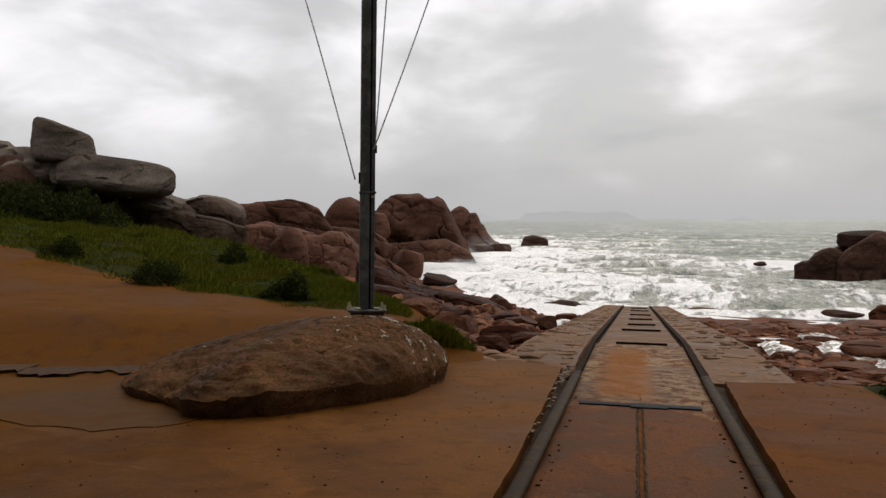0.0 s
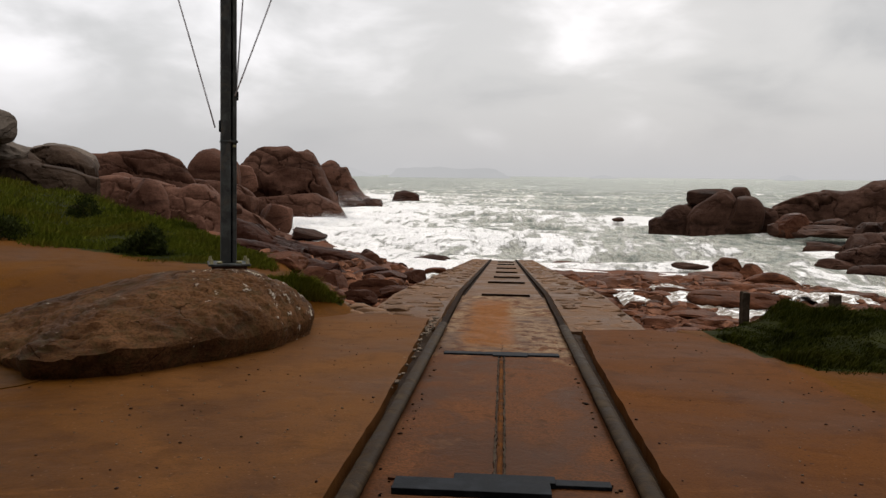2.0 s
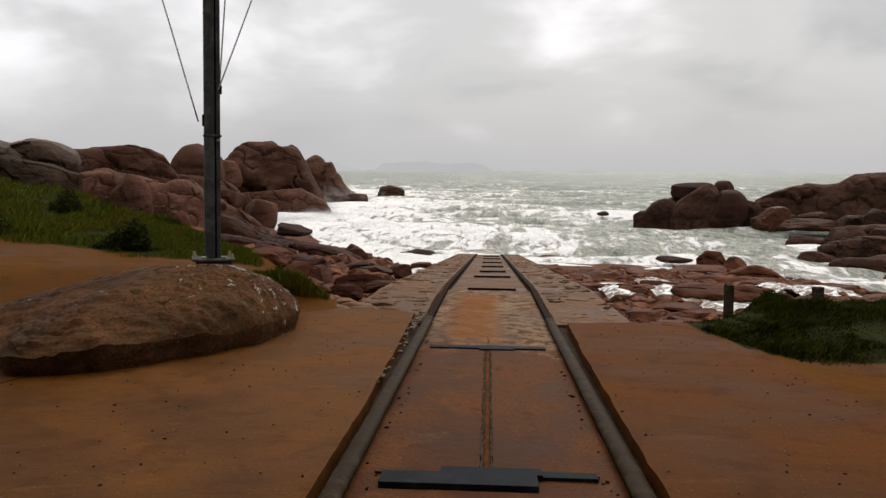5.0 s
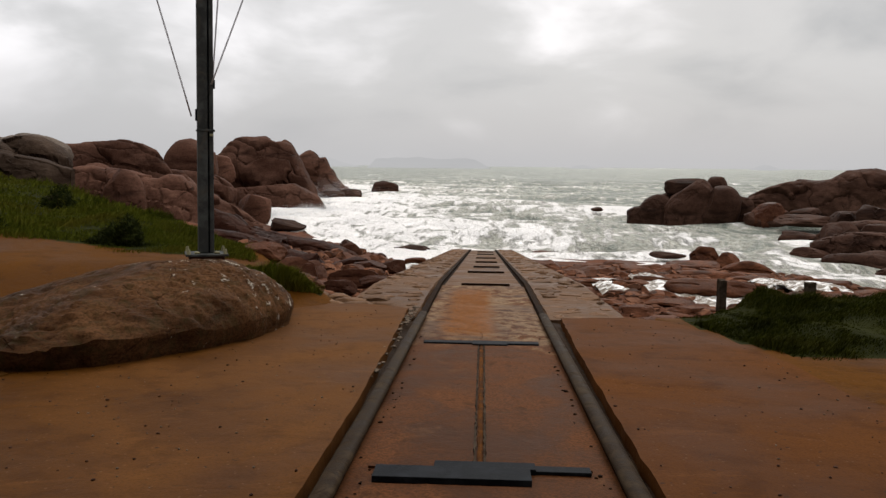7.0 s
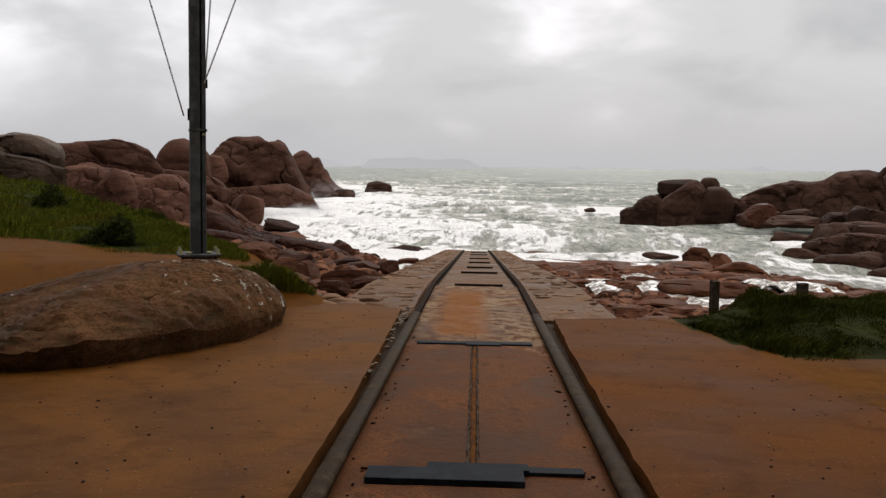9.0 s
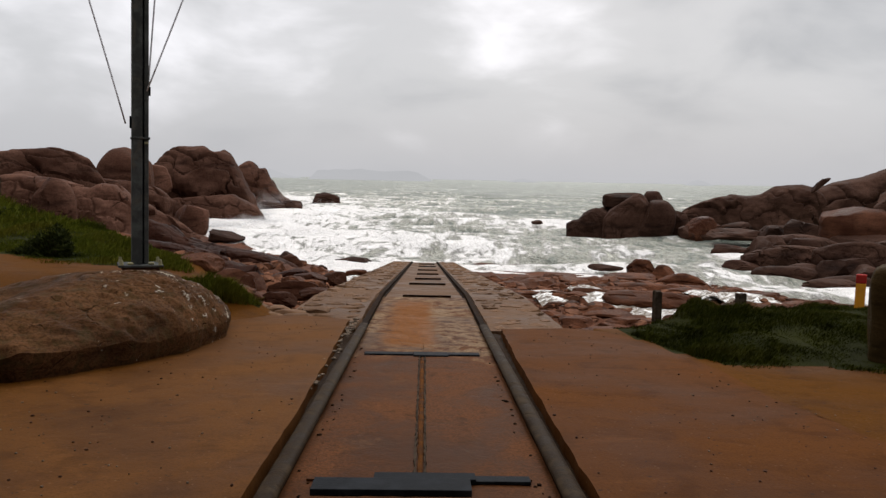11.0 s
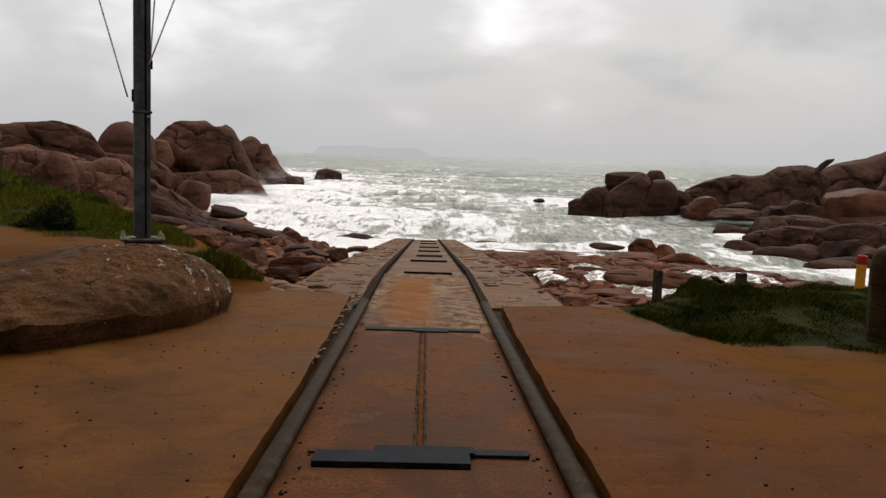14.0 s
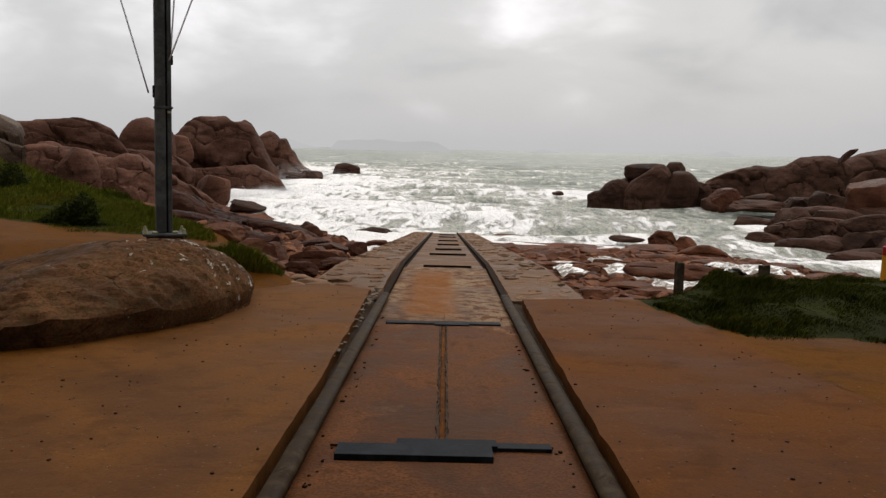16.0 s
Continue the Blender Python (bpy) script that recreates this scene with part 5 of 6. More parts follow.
# red rocks between the slip and the western turf
rock("boulder", -4.98, 21.49, -1.82, 0.49, 0.49, 0.58, 13.05, 0.00, ROCK_WET, 186, label="wet red-brown granite boulder on the shore", group="west shore boulders", level=4, category="rock", box=2.6, keep=.56)
rock("boulder", -3.41, 19.83, -1.67, 1.26, 0.75, 0.54, 9.77, 0.00, ROCK_WET, 192, label="wet red-brown granite boulder on the shore", group="west shore boulders", level=4, category="rock", box=2.8, keep=.56)
rock("boulder", -3.37, 17.74, -1.54, 0.80, 0.48, 0.39, 10.74, 0.00, ROCK_WET, 193, label="wet red-brown granite boulder on the shore", group="west shore boulders", level=4, category="rock", box=2.8, keep=.56)
rock("boulder", -3.90, 25.93, -2.22, 1.15, 1.15, 0.52, 8.56, 0.00, ROCK_WET, 194, label="wet red-brown granite boulder on the shore", group="west shore boulders", level=4, category="rock", box=2.6, keep=.56)
rock("boulder", -3.32, 27.97, -2.44, 0.93, 0.93, 0.53, 6.77, 0.00, ROCK_WET, 195, label="wet red-brown granite boulder on the shore", group="west shore boulders", level=4, category="rock", box=2.6, keep=.56)
rock("boulder", -2.58, 18.90, -1.50, 0.98, 0.59, 0.26, 7.77, 0.00, ROCK_WET, 196, label="wet red-brown granite boulder on the shore", group="west shore boulders", level=4, category="rock", box=2.8, keep=.56)
massif("shore_ridge", -10.05, 38.00, -4.34, 8.54, 3.4, 3.67, 0, (1.00, 0.97, 0.91, 0.77, 0.69, 0.64, 0.61, 0.58, 0.55, 0.52, 0.48, 0.39, 0.24), ROCK_RIDGE, 198, label="long dark brown granite ridge sloping down to the surf", group="shore ridges", category="rock", beds=3.5, blocks=.5, dip=.3, step=.04)
massif("shore_ridge", -8.33, 29.00, -3.36, 5.20, 2.4, 2.32, 0, (1.00, 1.00, 0.97, 0.90, 0.81, 0.73, 0.64, 0.51, 0.38), ROCK_RIDGE, 199, label="long dark brown granite ridge sloping down to the surf", group="shore ridges", category="rock", beds=3.5, blocks=.5, dip=.3, step=.05)
rock("boulder", -7.16, 41.0, -4.1, 1.25, 1.1, 1.65, 10, 0, ROCK_WET, 301, label="upright wet brown boulder at the end of the ridge", group="west shore boulders", box=2.8, cuts=6, joints=1, keep=.56)
rock("boulder", -5.75, 22.0, -1.98, 1.75, 1.3, 0.86, 14, 6, ROCK_WET, 302, label="blocky reddish boulder with a pale broken side", group="west shore boulders", box=4.2, cuts=7, joints=2, level=5, keep=.56)
rock("boulder", -4.95, 22.4, -2.05, 0.75, 0.9, 0.80, 20, 12, ROCK_WET, 303, label="pale reddish split boulder leaning on another", group="west shore boulders", box=4.2, cuts=7, joints=1, keep=.56)
rock("boulder", -6.4, 26.0, -2.3, 1.7, 1.2, 0.80, 8, 4, ROCK_RIDGE, 304, label="dark brown shore boulder under the ridge", group="west shore boulders", box=3.6, cuts=9, joints=2, keep=.56)
rock("boulder", -5.0, 28.5, -2.55, 1.5, 1.1, 0.65, 8, 4, ROCK_RIDGE, 305, label="dark brown shore boulder under the ridge", group="west shore boulders", box=3.6, cuts=9, joints=2, keep=.56)

# the low rock that carries the mast: steep and undercut in front, running out into the earth behind
def mast_rock(cx, cy):
    ang = [-35, -4, 35, 54, 74, 96, 125, 162, 197, 233, 250, 263, 279, 298, 325]
    rad = [1.40, 1.34, 1.58, 1.86, 2.35, 2.65, 2.75, 2.7, 2.40, 2.15, 2.25, 2.48, 2.05, 1.64, 1.40]
    th = np.radians(np.arange(0, 360, 1.5) - 35)
    R0 = np.interp(np.degrees(th), ang, rad)
    k = np.hanning(9)
    R0 = np.convolve(np.concatenate([R0[-4:], R0, R0[:4]]), k / k.sum(), "valid")
    lip = np.interp(np.degrees(th), [-35, 40, 70, 100, 200, 240, 255, 325], [0.26, 0.24, 0.15, 0.02, 0.10, 0.24, 0.40, 0.26])
    s = np.concatenate([np.linspace(0.0, 1.0, 74) ** 0.8, [1.0, 1.0, 0.985, 0.955]])
    S, T = np.meshgrid(s, th)
    R = R0[:, None] * S
    x, y = R * np.cos(T), R * np.sin(T)
    wx, wy = cx + x, cy + y
    base = plane_z(wy)
    top = 0.40 - 0.085 * np.clip(-3.5 - wx, 0, None) ** 1.3 - 0.030 * np.clip(9.2 - wy, 0, None) ** 1.5 - 0.125 * np.clip(wy - 8.6, 0, None)
    top = np.maximum(top, base + 0.05)
    low, mid = Waves(902, 3, 4, 1.3), Waves(903, 3, 4, 0.42)
    p = np.stack([x, y, 0 * x], -1).reshape(-1, 3)
    nl, nm = (f(p).reshape(x.shape) for f in (low, mid))
    nf, ng = rough_noise(p, 2.6, 5, 9.0).reshape(x.shape), rough_noise(p * np.array([1.0, 1.6, 1.0]), 9.0, 3, 4.0).reshape(x.shape)
    n = np.maximum(2.5 + 1.5 * np.cos(T - 0.35), 1.9)
    prof = lip[:, None] + (1 - lip[:, None]) * np.clip(1 - S ** n, 0, 1) ** 0.8
    z = base + (top - base) * prof
    # thin ledges along the length of the rock
    v = 0.86 * x - 0.5 * y + 0.10 * nl + 0.05 * nm
    for at, deep in ((-1.35, 0.035), (-1.05, 0.03), (-0.55, 0.035), (0.15, 0.03), (0.75, 0.04)):
        z -= deep * np.exp(-(((v - at) / 0.05) ** 2)) * np.clip(1.4 * np.sin(2.2 * y + 9 * at), 0, 1)
    flake = (z - base) * 16 + 1.6 * nl + 0.8 * nf
    z -= 0.020 * np.clip((flake - np.floor(flake)) * 3 - 2, 0, 1) * np.clip(1.3 * np.sin(1.7 * x + 2.3 * y), 0, 1)
    edge = np.clip(S * 1.5, 0, 1)
    z += (0.012 * nl + 0.045 * nf + 0.020 * ng) * edge * np.clip(np.hypot(wx + 3.83, wy - 10.35) - 0.2, 0.15, 1)
    bulge = 1 + (0.012 * nl + 0.022 * nf + 0.010 * ng) * S
    x, y = x * bulge, y * bulge
    flat = np.exp(-((np.hypot(wx + 3.83, wy - 10.35) / 0.55) ** 4))
    z = z * (1 - flat) + 0.18 * flat
    ring = len(s)
    for c, f in ((ring - 3, 0.55), (ring - 2, 0.16), (ring - 1, -0.9)):
        z[:, c] = base[:, c] + (z[:, ring - 4] - base[:, c]) * f
    verts = np.stack([x, y, z], -1).reshape(-1, 3)
    idx = np.arange(len(th) * ring).reshape(len(th), ring)
    nxt = np.roll(idx, -1, 0)
    faces = np.stack([idx[:, :-1], idx[:, 1:], nxt[:, 1:], nxt[:, :-1]], -1).reshape(-1, 4)
    ob = mesh_object("rock_outcrop", verts, faces, ROCK_LICHEN)
    ob.data.set_sharp_from_angle(angle=radians(55))
    ob.matrix_basis = pose(cx, cy, 0)
    tagged(ob, "low broad brown rock with pale lichen carrying the mast", "rock")


mast_rock(-3.75, 8.6)

# stone block beside the turf
rock("stone_block", 5.62, 8.05, -0.50, 1.35, 0.9, 1.22, -31, 0, MOSSY, 931, box=9.0, cuts=2, rough=0.02, joints=0, level=5,
     label="squat mossy dark stone block at the edge of the turf", category="stone block", sink=0.05, keep=0.85)


# ---- mast ----
def mast(x, y, z):
    ob = thing("signal_mast", pose(x, y, z, 0, 0.9, 24), "dark weathered steel mast bolted to the rock", "mast")
    base = part("base_plate", box_mesh(0.56, 0.46, 0.03, 0.008, (0, 0, 0.03)), MAST, ob)
    # dark block put under the plate in place of its shadow
    part("grout", box_mesh(0.46, 0.42, 0.06, 0.01, (0, 0, -0.03)), ROCK_DARK, ob)
    # two channels back to back with a slot between
    part("column", box_mesh(0.13, 0.20, 6.4, 0.012, (-0.042, 0, 0.065)), MAST, ob)
    part("channel", box_mesh(0.055, 0.18, 6.4, 0.010, (0.073, 0, 0.065)), MAST, ob)
    part("slot_filler", box_mesh(0.03, 0.12, 6.4, 0.0, (0.034, 0, 0.065)), DARK_STEEL, ob)
    for sx in (-1, 1):
        for sy in (-1, 1):
            bm = bmesh.new()
            bmesh.ops.create_cone(bm, cap_ends=True, segments=8, radius1=0.028, radius2=0.018, depth=0.07, matrix=pose(sx * 0.24, sy * 0.19, 0.095))
            part("bolt", bm, PALE, base, "pale crusted bolt")
        bm = bmesh.new()
        bmesh.ops.create_icosphere(bm, subdivisions=2, radius=0.032, matrix=Matrix.Translation((sx * 0.13, -0.15, 0.075)) @ Matrix.Diagonal((1.3, 1, 0.7, 1)))
        part("weld", bm, PALE, base)
    part("cleat", box_mesh(0.03, 0.04, 0.16, 0.008, (-0.118, -0.03, 1.86)), DARK_STEEL, ob)
    part("cleat", box_mesh(0.03, 0.04, 0.12, 0.008, (0.112, -0.03, 2.30)), DARK_STEEL, ob)
    part("band", box_mesh(0.235, 0.21, 0.03, 0.006, (0, 0, 1.72)), MAST, ob)
    part("tag", box_mesh(0.045, 0.01, 0.03, 0.002, (0.07, -0.099, 1.66)), PALE, ob, "small white tag")
    part("yard", tube_mesh([(-1.9, 0, 6.15), (1.9, 0, 6.15)], 0.05), MAST, ob)
    return ob


MAST_X, MAST_Y, MAST_Z = -3.83, 10.35, 0.205
mast(MAST_X, MAST_Y, MAST_Z)


def halyard(a, b, label, slack=0.03):
    pts = []
    for i in range(13):
        f = i / 12
        p = Vector(a).lerp(Vector(b), f)
        p.x += slack * math.sin(math.pi * f)
        pts.append(p)
    bm = tube_mesh(pts, 0.0115, 6)
    me = bpy.data.meshes.new("halyard")
    bm.to_mesh(me)
    bm.free()
    me.shade_smooth()
    me.materials.append(ROPE)
    return tagged(new("halyard", me), label, "rope", "mast ropes")


halyard((MAST_X - 0.13, MAST_Y - 0.08, MAST_Z + 1.92), (MAST_X - 1.22, MAST_Y - 0.45, MAST_Z + 6.05), "thin grey rope running from the mast cleat to the yard")
halyard((MAST_X + 0.14, MAST_Y - 0.04, MAST_Z + 2.35), (MAST_X + 1.34, MAST_Y + 0.55, MAST_Z + 6.05), "thin grey rope running from the mast to the yard")
halyard((MAST_X + 0.14, MAST_Y + 0.0, MAST_Z + 2.35), (MAST_X + 0.42, MAST_Y + 0.15, MAST_Z + 6.05), "thin grey rope hanging close to the mast", 0.0)


# ---- posts in the turf ----
def stake(x, y, w, top, lean, seed):
    z = one_land_z(x, y) - 0.05
    h = top - z
    bm = box_mesh(w, w * 0.85, h, 0.012, wear=0.006, seed=seed)
    for v in bm.verts:
        if v.co.z > h * 0.6:
            v.co.x += 0.012 * math.sin(seed + v.co.y * 40)
            v.co.z += 0.012 * math.sin(seed * 3 + v.co.x * 50)
    me = bpy.data.meshes.new("stake")
    bm.to_mesh(me)
    bm.free()
    me.materials.append(WOOD)
    ob = new("stake", me)
    ob.matrix_basis = pose(x, y, z, lean, -lean, 20)
    return tagged(ob, "short weathered wooden stake standing in the turf", "stake", "turf stakes")


stake(3.52, 11.30, 0.115, -0.12, 2, 1)
stake(4.80, 11.35, 0.125, -0.16, -2, 2)

MARKER_X, MARKER_Y = 7.2, 12.35
marker_z = one_land_z(MARKER_X, MARKER_Y) - 0.05
marker_h = 0.05 - marker_z
marker = thing("marker_post", pose(MARKER_X, MARKER_Y, marker_z, 0, 0.5, -30), "short marker post, yellow with a red cap", "marker post")
part("shaft", box_mesh(0.150, 0.150, marker_h - 0.145, 0.010), YELLOW_PAINT, marker, "yellow painted shaft")
part("cap", box_mesh(0.156, 0.156, 0.145, 0.016, (0, 0, marker_h - 0.145)), RED_PAINT, marker, "red painted cap")


# ---- edge of an old concrete slab in the earth ----
def old_slab(x0, y0, x1, y1, depth, thick, seed, label):
    rng = random.Random(seed)
    n = 22
    front, back = [], []
    dx, dy = x1 - x0, y1 - y0
    ln = math.hypot(dx, dy)
    nx, ny = -dy / ln, dx / ln
    for i in range(n + 1):
        f = i / n
        j = 0.10 * math.sin(f * 9 + seed) + 0.05 * math.sin(f * 31) + rng.uniform(-0.05, 0.05)
        front.append((x0 + dx * f - nx * j, y0 + dy * f - ny * j))
        back.append((x0 + dx * f + nx * depth, y0 + dy * f + ny * depth))
    bm = bmesh.new()
    zf = [float(plane_z(p[1])) for p in front]
    a = [bm.verts.new((p[0] + 0.10 * nx, p[1] + 0.10 * ny, z - 0.1)) for p, z in zip(front, zf)]
    b = [bm.verts.new((p[0], p[1], z + thick + rng.uniform(-0.008, 0.008))) for p, z in zip(front, zf)]
    c = [bm.verts.new((p[0], p[1], z + thick + 0.01)) for p, z in zip(back, zf)]
    e = [bm.verts.new((p[0], p[1], one_land_z(p[0], p[1]) - 0.3)) for p in back]
    for u, w in ((a, b), (b, c), (c, e), (e, a)):
        for i in range(n):
            bm.faces.new((u[i], u[i + 1], w[i + 1], w[i]))
    for k in (0, n):
        bm.faces.new((a[k], b[k], c[k], e[k]))
    bmesh.ops.recalc_face_normals(bm, faces=bm.faces)
    me = bpy.data.meshes.new("old_slab")
    bm.to_mesh(me)
    bm.free()
    me.materials.append(SLAB)
    return tagged(new("old_slab", me), label, "slab", kind="structure")


old_slab(-10.2, 7.42, -7.55, 7.80, 0.50, 0.060, 3, "broken grey edge of an old concrete slab in the earth")
old_slab(-7.48, 7.72, -6.2, 8.35, 0.36, 0.045, 5, "broken grey corner of an old concrete slab in the earth")


# ---- stones strewn over the shore ----
def strew(count, seed, area, size, material, label, group, flat=(0.22, 0.5), reach=0.3, loose=False):
    """Angular stones over part of the shore; loose: small rubble that nobody could count, in one mesh."""
    rng = random.Random(seed)
    made, verts, faces = 0, [], []
    while made < count:
        x, y = area(rng)
        z = one_land_z(x, y)
        if z < SEA_Z - reach:
            continue
        w = rng.uniform(*size) * (0.55 + 0.45 * min(1.6, y / 24))
        d, h = w * rng.uniform(0.6, 1.1), w * rng.uniform(*flat)
        turn, lean, box = rng.uniform(-40, 40), rng.uniform(-12, 12), rng.uniform(3.5, 7.0)
        made += 1
        if loose:
            q, f = rock_shape(w, d, h, lean, seed * 1000 + made, box, 12, 0.02, 0, 2, 0.0, 0.3, 0.5)
            c, s = math.cos(radians(turn)), math.sin(radians(turn))
            k = len(verts)
            verts += [(x + c * a - s * b, y + s * a + c * b, z + e) for a, b, e in q]
            faces += [(k + i, k + j, k + l) for i, j, l in f]
        else:
            rock("stone", x, y, z, w, d, h, turn, lean, material, seed * 1000 + made, box=box, cuts=14, rough=0.025, joints=1, level=3,
                 label=label, group=group, sink=0.3, keep=0.45, crease=11)
    if loose:
        ob = mesh_object("rubble", verts, faces, material)
        ob.data.set_sharp_from_angle(angle=radians(10))
        tagged(ob, label, "rubble", kind="stuff")


def east_area(rng):
    y = rng.uniform(10.9, 42)
    return 2.35 + rng.random() ** 1.1 * min(15, 0.9 + (y - 10.6) * 0.68), y


def west_area(rng):
    y = rng.uniform(13.8, 46)
    return -2.45 - rng.random() ** 1.2 * min(9, 1.0 + (y - 11.5) * 0.34), y


strew(260, 21, east_area, (0.45, 1.35), ROCK_RED, "flat wet reddish shore rock", "east shore stones", (0.12, 0.30), 0.12)
strew(1700, 24, east_area, (0.16, 0.62), RUBBLE, "small broken reddish shore rock", "east shore rubble", (0.2, 0.42), 0.20, loose=True)
strew(110, 22, west_area, (0.35, 1.0), ROCK_RED, "broken wet red-brown shore rock", "west shore stones", (0.25, 0.5))
strew(1100, 25, west_area, (0.15, 0.62), RUBBLE, "small broken red-brown shore rock", "west shore rubble", (0.3, 0.7), loose=True)


# flat broken stones where the apron ends beside the slip
rng_flat = random.Random(31)
for x, y, w, d in ((-2.28, 11.35, 0.42, 0.34), (-1.86, 11.22, 0.46, 0.30), (-1.45, 11.18, 0.38, 0.26), (-2.05, 11.70, 0.50, 0.36), (-2.55, 11.75, 0.40, 0.34),
                   (-1.70, 12.05, 0.42, 0.36), (-2.30, 12.20, 0.46, 0.40), (-2.75, 12.45, 0.40, 0.36)):
    rock("flat_stone", x, y, float(plane_z(y)) - 0.13, w, d, 0.17, rng_flat.uniform(-25, 25), rng_flat.uniform(-4, 4), STONE, int(-x * 1000), box=5, cuts=6,
         rough=0.03, joints=0, level=3, label="flat broken paving stone at the edge of the apron", category="stone", group="broken paving stones")


# ---- white wash lying between the shore rocks ----
def wash(x, y, w, d, level, seed):
    rel = Waves(seed, 2, 3, 1.1)
    n = 34
    u = np.linspace(-1, 1, n)
    U, V = np.meshgrid(u, u)
    X, Y = x + U * w / 2, y + V * d / 2
    shape = rel(np.stack([X, Y], -1).reshape(-1, 2)).reshape(X.shape)
    Z = level + 0.05 * shape - 0.35 * np.clip(np.hypot(U, V) + 0.25 * shape - 0.75, 0, 1)
    idx = np.arange(n * n).reshape(n, n)
    faces = np.stack([idx[:-1, :-1], idx[:-1, 1:], idx[1:, 1:], idx[1:, :-1]], -1).reshape(-1, 4)
    ob = mesh_object("wash", np.stack([X, Y, Z], -1).reshape(-1, 3), faces, WASH)
    tagged(ob, "white foaming wash caught between the shore rocks", "foam", kind="stuff")


for k, spot in enumerate(((8.3, 28.5, 4.5, 9.0, -3.22), (4.7, 27.6, 1.1, 3.0, -2.74), (7.7, 36.0, 1.6, 2.6, -3.55), (13.0, 34.6, 1.4, 3.0, -3.52), (13.8, 32.3, 2.4, 3.0, -3.28),
                          (-4.6, 31.5, 1.2, 2.4, -2.75), (-3.2, 34.0, 1.0, 2.6, -3.0))):
    wash(*spot, 700 + k)

# ---- grit on the paving and chips in the broken edge by the rail ----
def grit(name, points, size, material, seed, label):
    rng = np.random.RandomState(seed)
    v0, f0 = SPHERES[2]
    verts, faces = [], []
    for k, (x, y, z) in enumerate(points):
        s = size * rng.uniform(0.35, 1.0) ** 2 + 0.004
        q = v0 * np.array([s * rng.uniform(0.8, 1.5), s * rng.uniform(0.8, 1.5), s * rng.uniform(0.4, 0.8)]) * (1 + 0.25 * rng.normal(size=(len(v0), 1)) * 0.5)
        n = len(verts)
        verts += (q + np.array([x, y, z + 0.2 * s])).tolist()
        faces += [(n + a, n + b, n + c) for a, b, c in f0]
    ob = mesh_object(name, verts, faces, material)
    return tagged(ob, label, "grit", kind="stuff")


def grit_points(n, seed):
    rng = random.Random(seed)
    out = []
    while len(out) < n:
        x, y = rng.uniform(-4.4, 4.2), rng.uniform(2.2, 10.6)
        if abs(x) < 1.0 or x > 3.2 - 0.12 * (y - 6) or x < -4.4 + max(0, (y - 6) * 0.45):
            continue
        out.append((x, y, float(plane_z(y)) + 0.004))
    return out


grit("grit", grit_points(240, 61), 0.0055, ROCK_DARK, 62, "small dark stones strewn on the concrete")
grit("grit", grit_points(150, 63), 0.004, PALE_STONE, 64, "small pale stones strewn on the concrete")
rng_bed = random.Random(66)
bed_grit = [(s * rng_bed.uniform(0.60, 0.74), rng_bed.uniform(3.4, 9.0)) for s in (-1, 1) for _ in range(45)]
grit("grit", [(x, y, float(plane_z(y)) + BED_DROP + 0.002) for x, y in bed_grit], 0.011, FLANGE, 65, "dark crumbs of rust beside the rails")
rng_chip = random.Random(67)
chips = [(-0.965 + rng_chip.uniform(-0.05, 0.05), rng_chip.uniform(6.4, 11.2)) for _ in range(70)]
grit("stone_chips", [(x, y, float(plane_z(y)) - 0.02) for x, y in chips], 0.028, PALE_STONE, 68, "pale broken stone chips along the edge of the rail")


# ---- turf ----
def blades(name, points, height, width, seed, material, label):
    """Many single blades in one mesh."""
    rng = np.random.RandomState(seed)
    n = len(points)
    a = rng.uniform(0, 6.283, n)
    h = height * rng.uniform(0.45, 1.25, n) * (0.8 + 0.5 * np.sin(points[:, 0] * 1.7) * np.sin(points[:, 1] * 1.3))
    clump = Waves(seed + 3, 2, 3, 0.9)(points[:, :2])
    h = h * np.clip(0.95 + 0.45 * clump, 0.6, 1.9)
    w = width * rng.uniform(0.6, 1.4, n)
    side = np.stack([np.cos(a), np.sin(a), np.zeros(n)], -1) * w[:, None] * 0.5
    bend = np.stack([0.6 + 0.5 * rng.normal(size=n), -0.35 + 0.5 * rng.normal(size=n), np.zeros(n)], -1) * (h * 0.55)[:, None]
    up = np.stack([np.zeros(n), np.zeros(n), h], -1)
    p0, p1 = points - side, points + side
    m0, m1 = points - side * 0.7 + up * 0.6 + bend * 0.35, points + side * 0.7 + up * 0.6 + bend * 0.35
    tip = points + up * 0.95 + bend
    verts = np.stack([p0, p1, m1, m0, tip], 1).reshape(-1, 3)
    base = np.arange(n)[:, None] * 5
    quads = (base + np.array([[0, 1, 2, 3]])).tolist()
    tris = (base + np.array([[3, 2, 4]])).tolist()
    ob = mesh_object(name, verts, quads + tris, material, smooth=False)
    return tagged(ob, label, "grass", kind="stuff")


def turf_points(n, seed, x0, x1, y0, y1, test):
    rng = np.random.RandomState(seed)
    out = []
    while sum(len(o) for o in out) < n:
        x, y = rng.uniform(x0, x1, n), rng.uniform(y0, y1, n)
        k = test(x, y, rng)
        x, y = x[k], y[k]
        out.append(np.stack([x, y, land_z(x, y) - 0.02], -1))
    return np.concatenate(out)[:n]


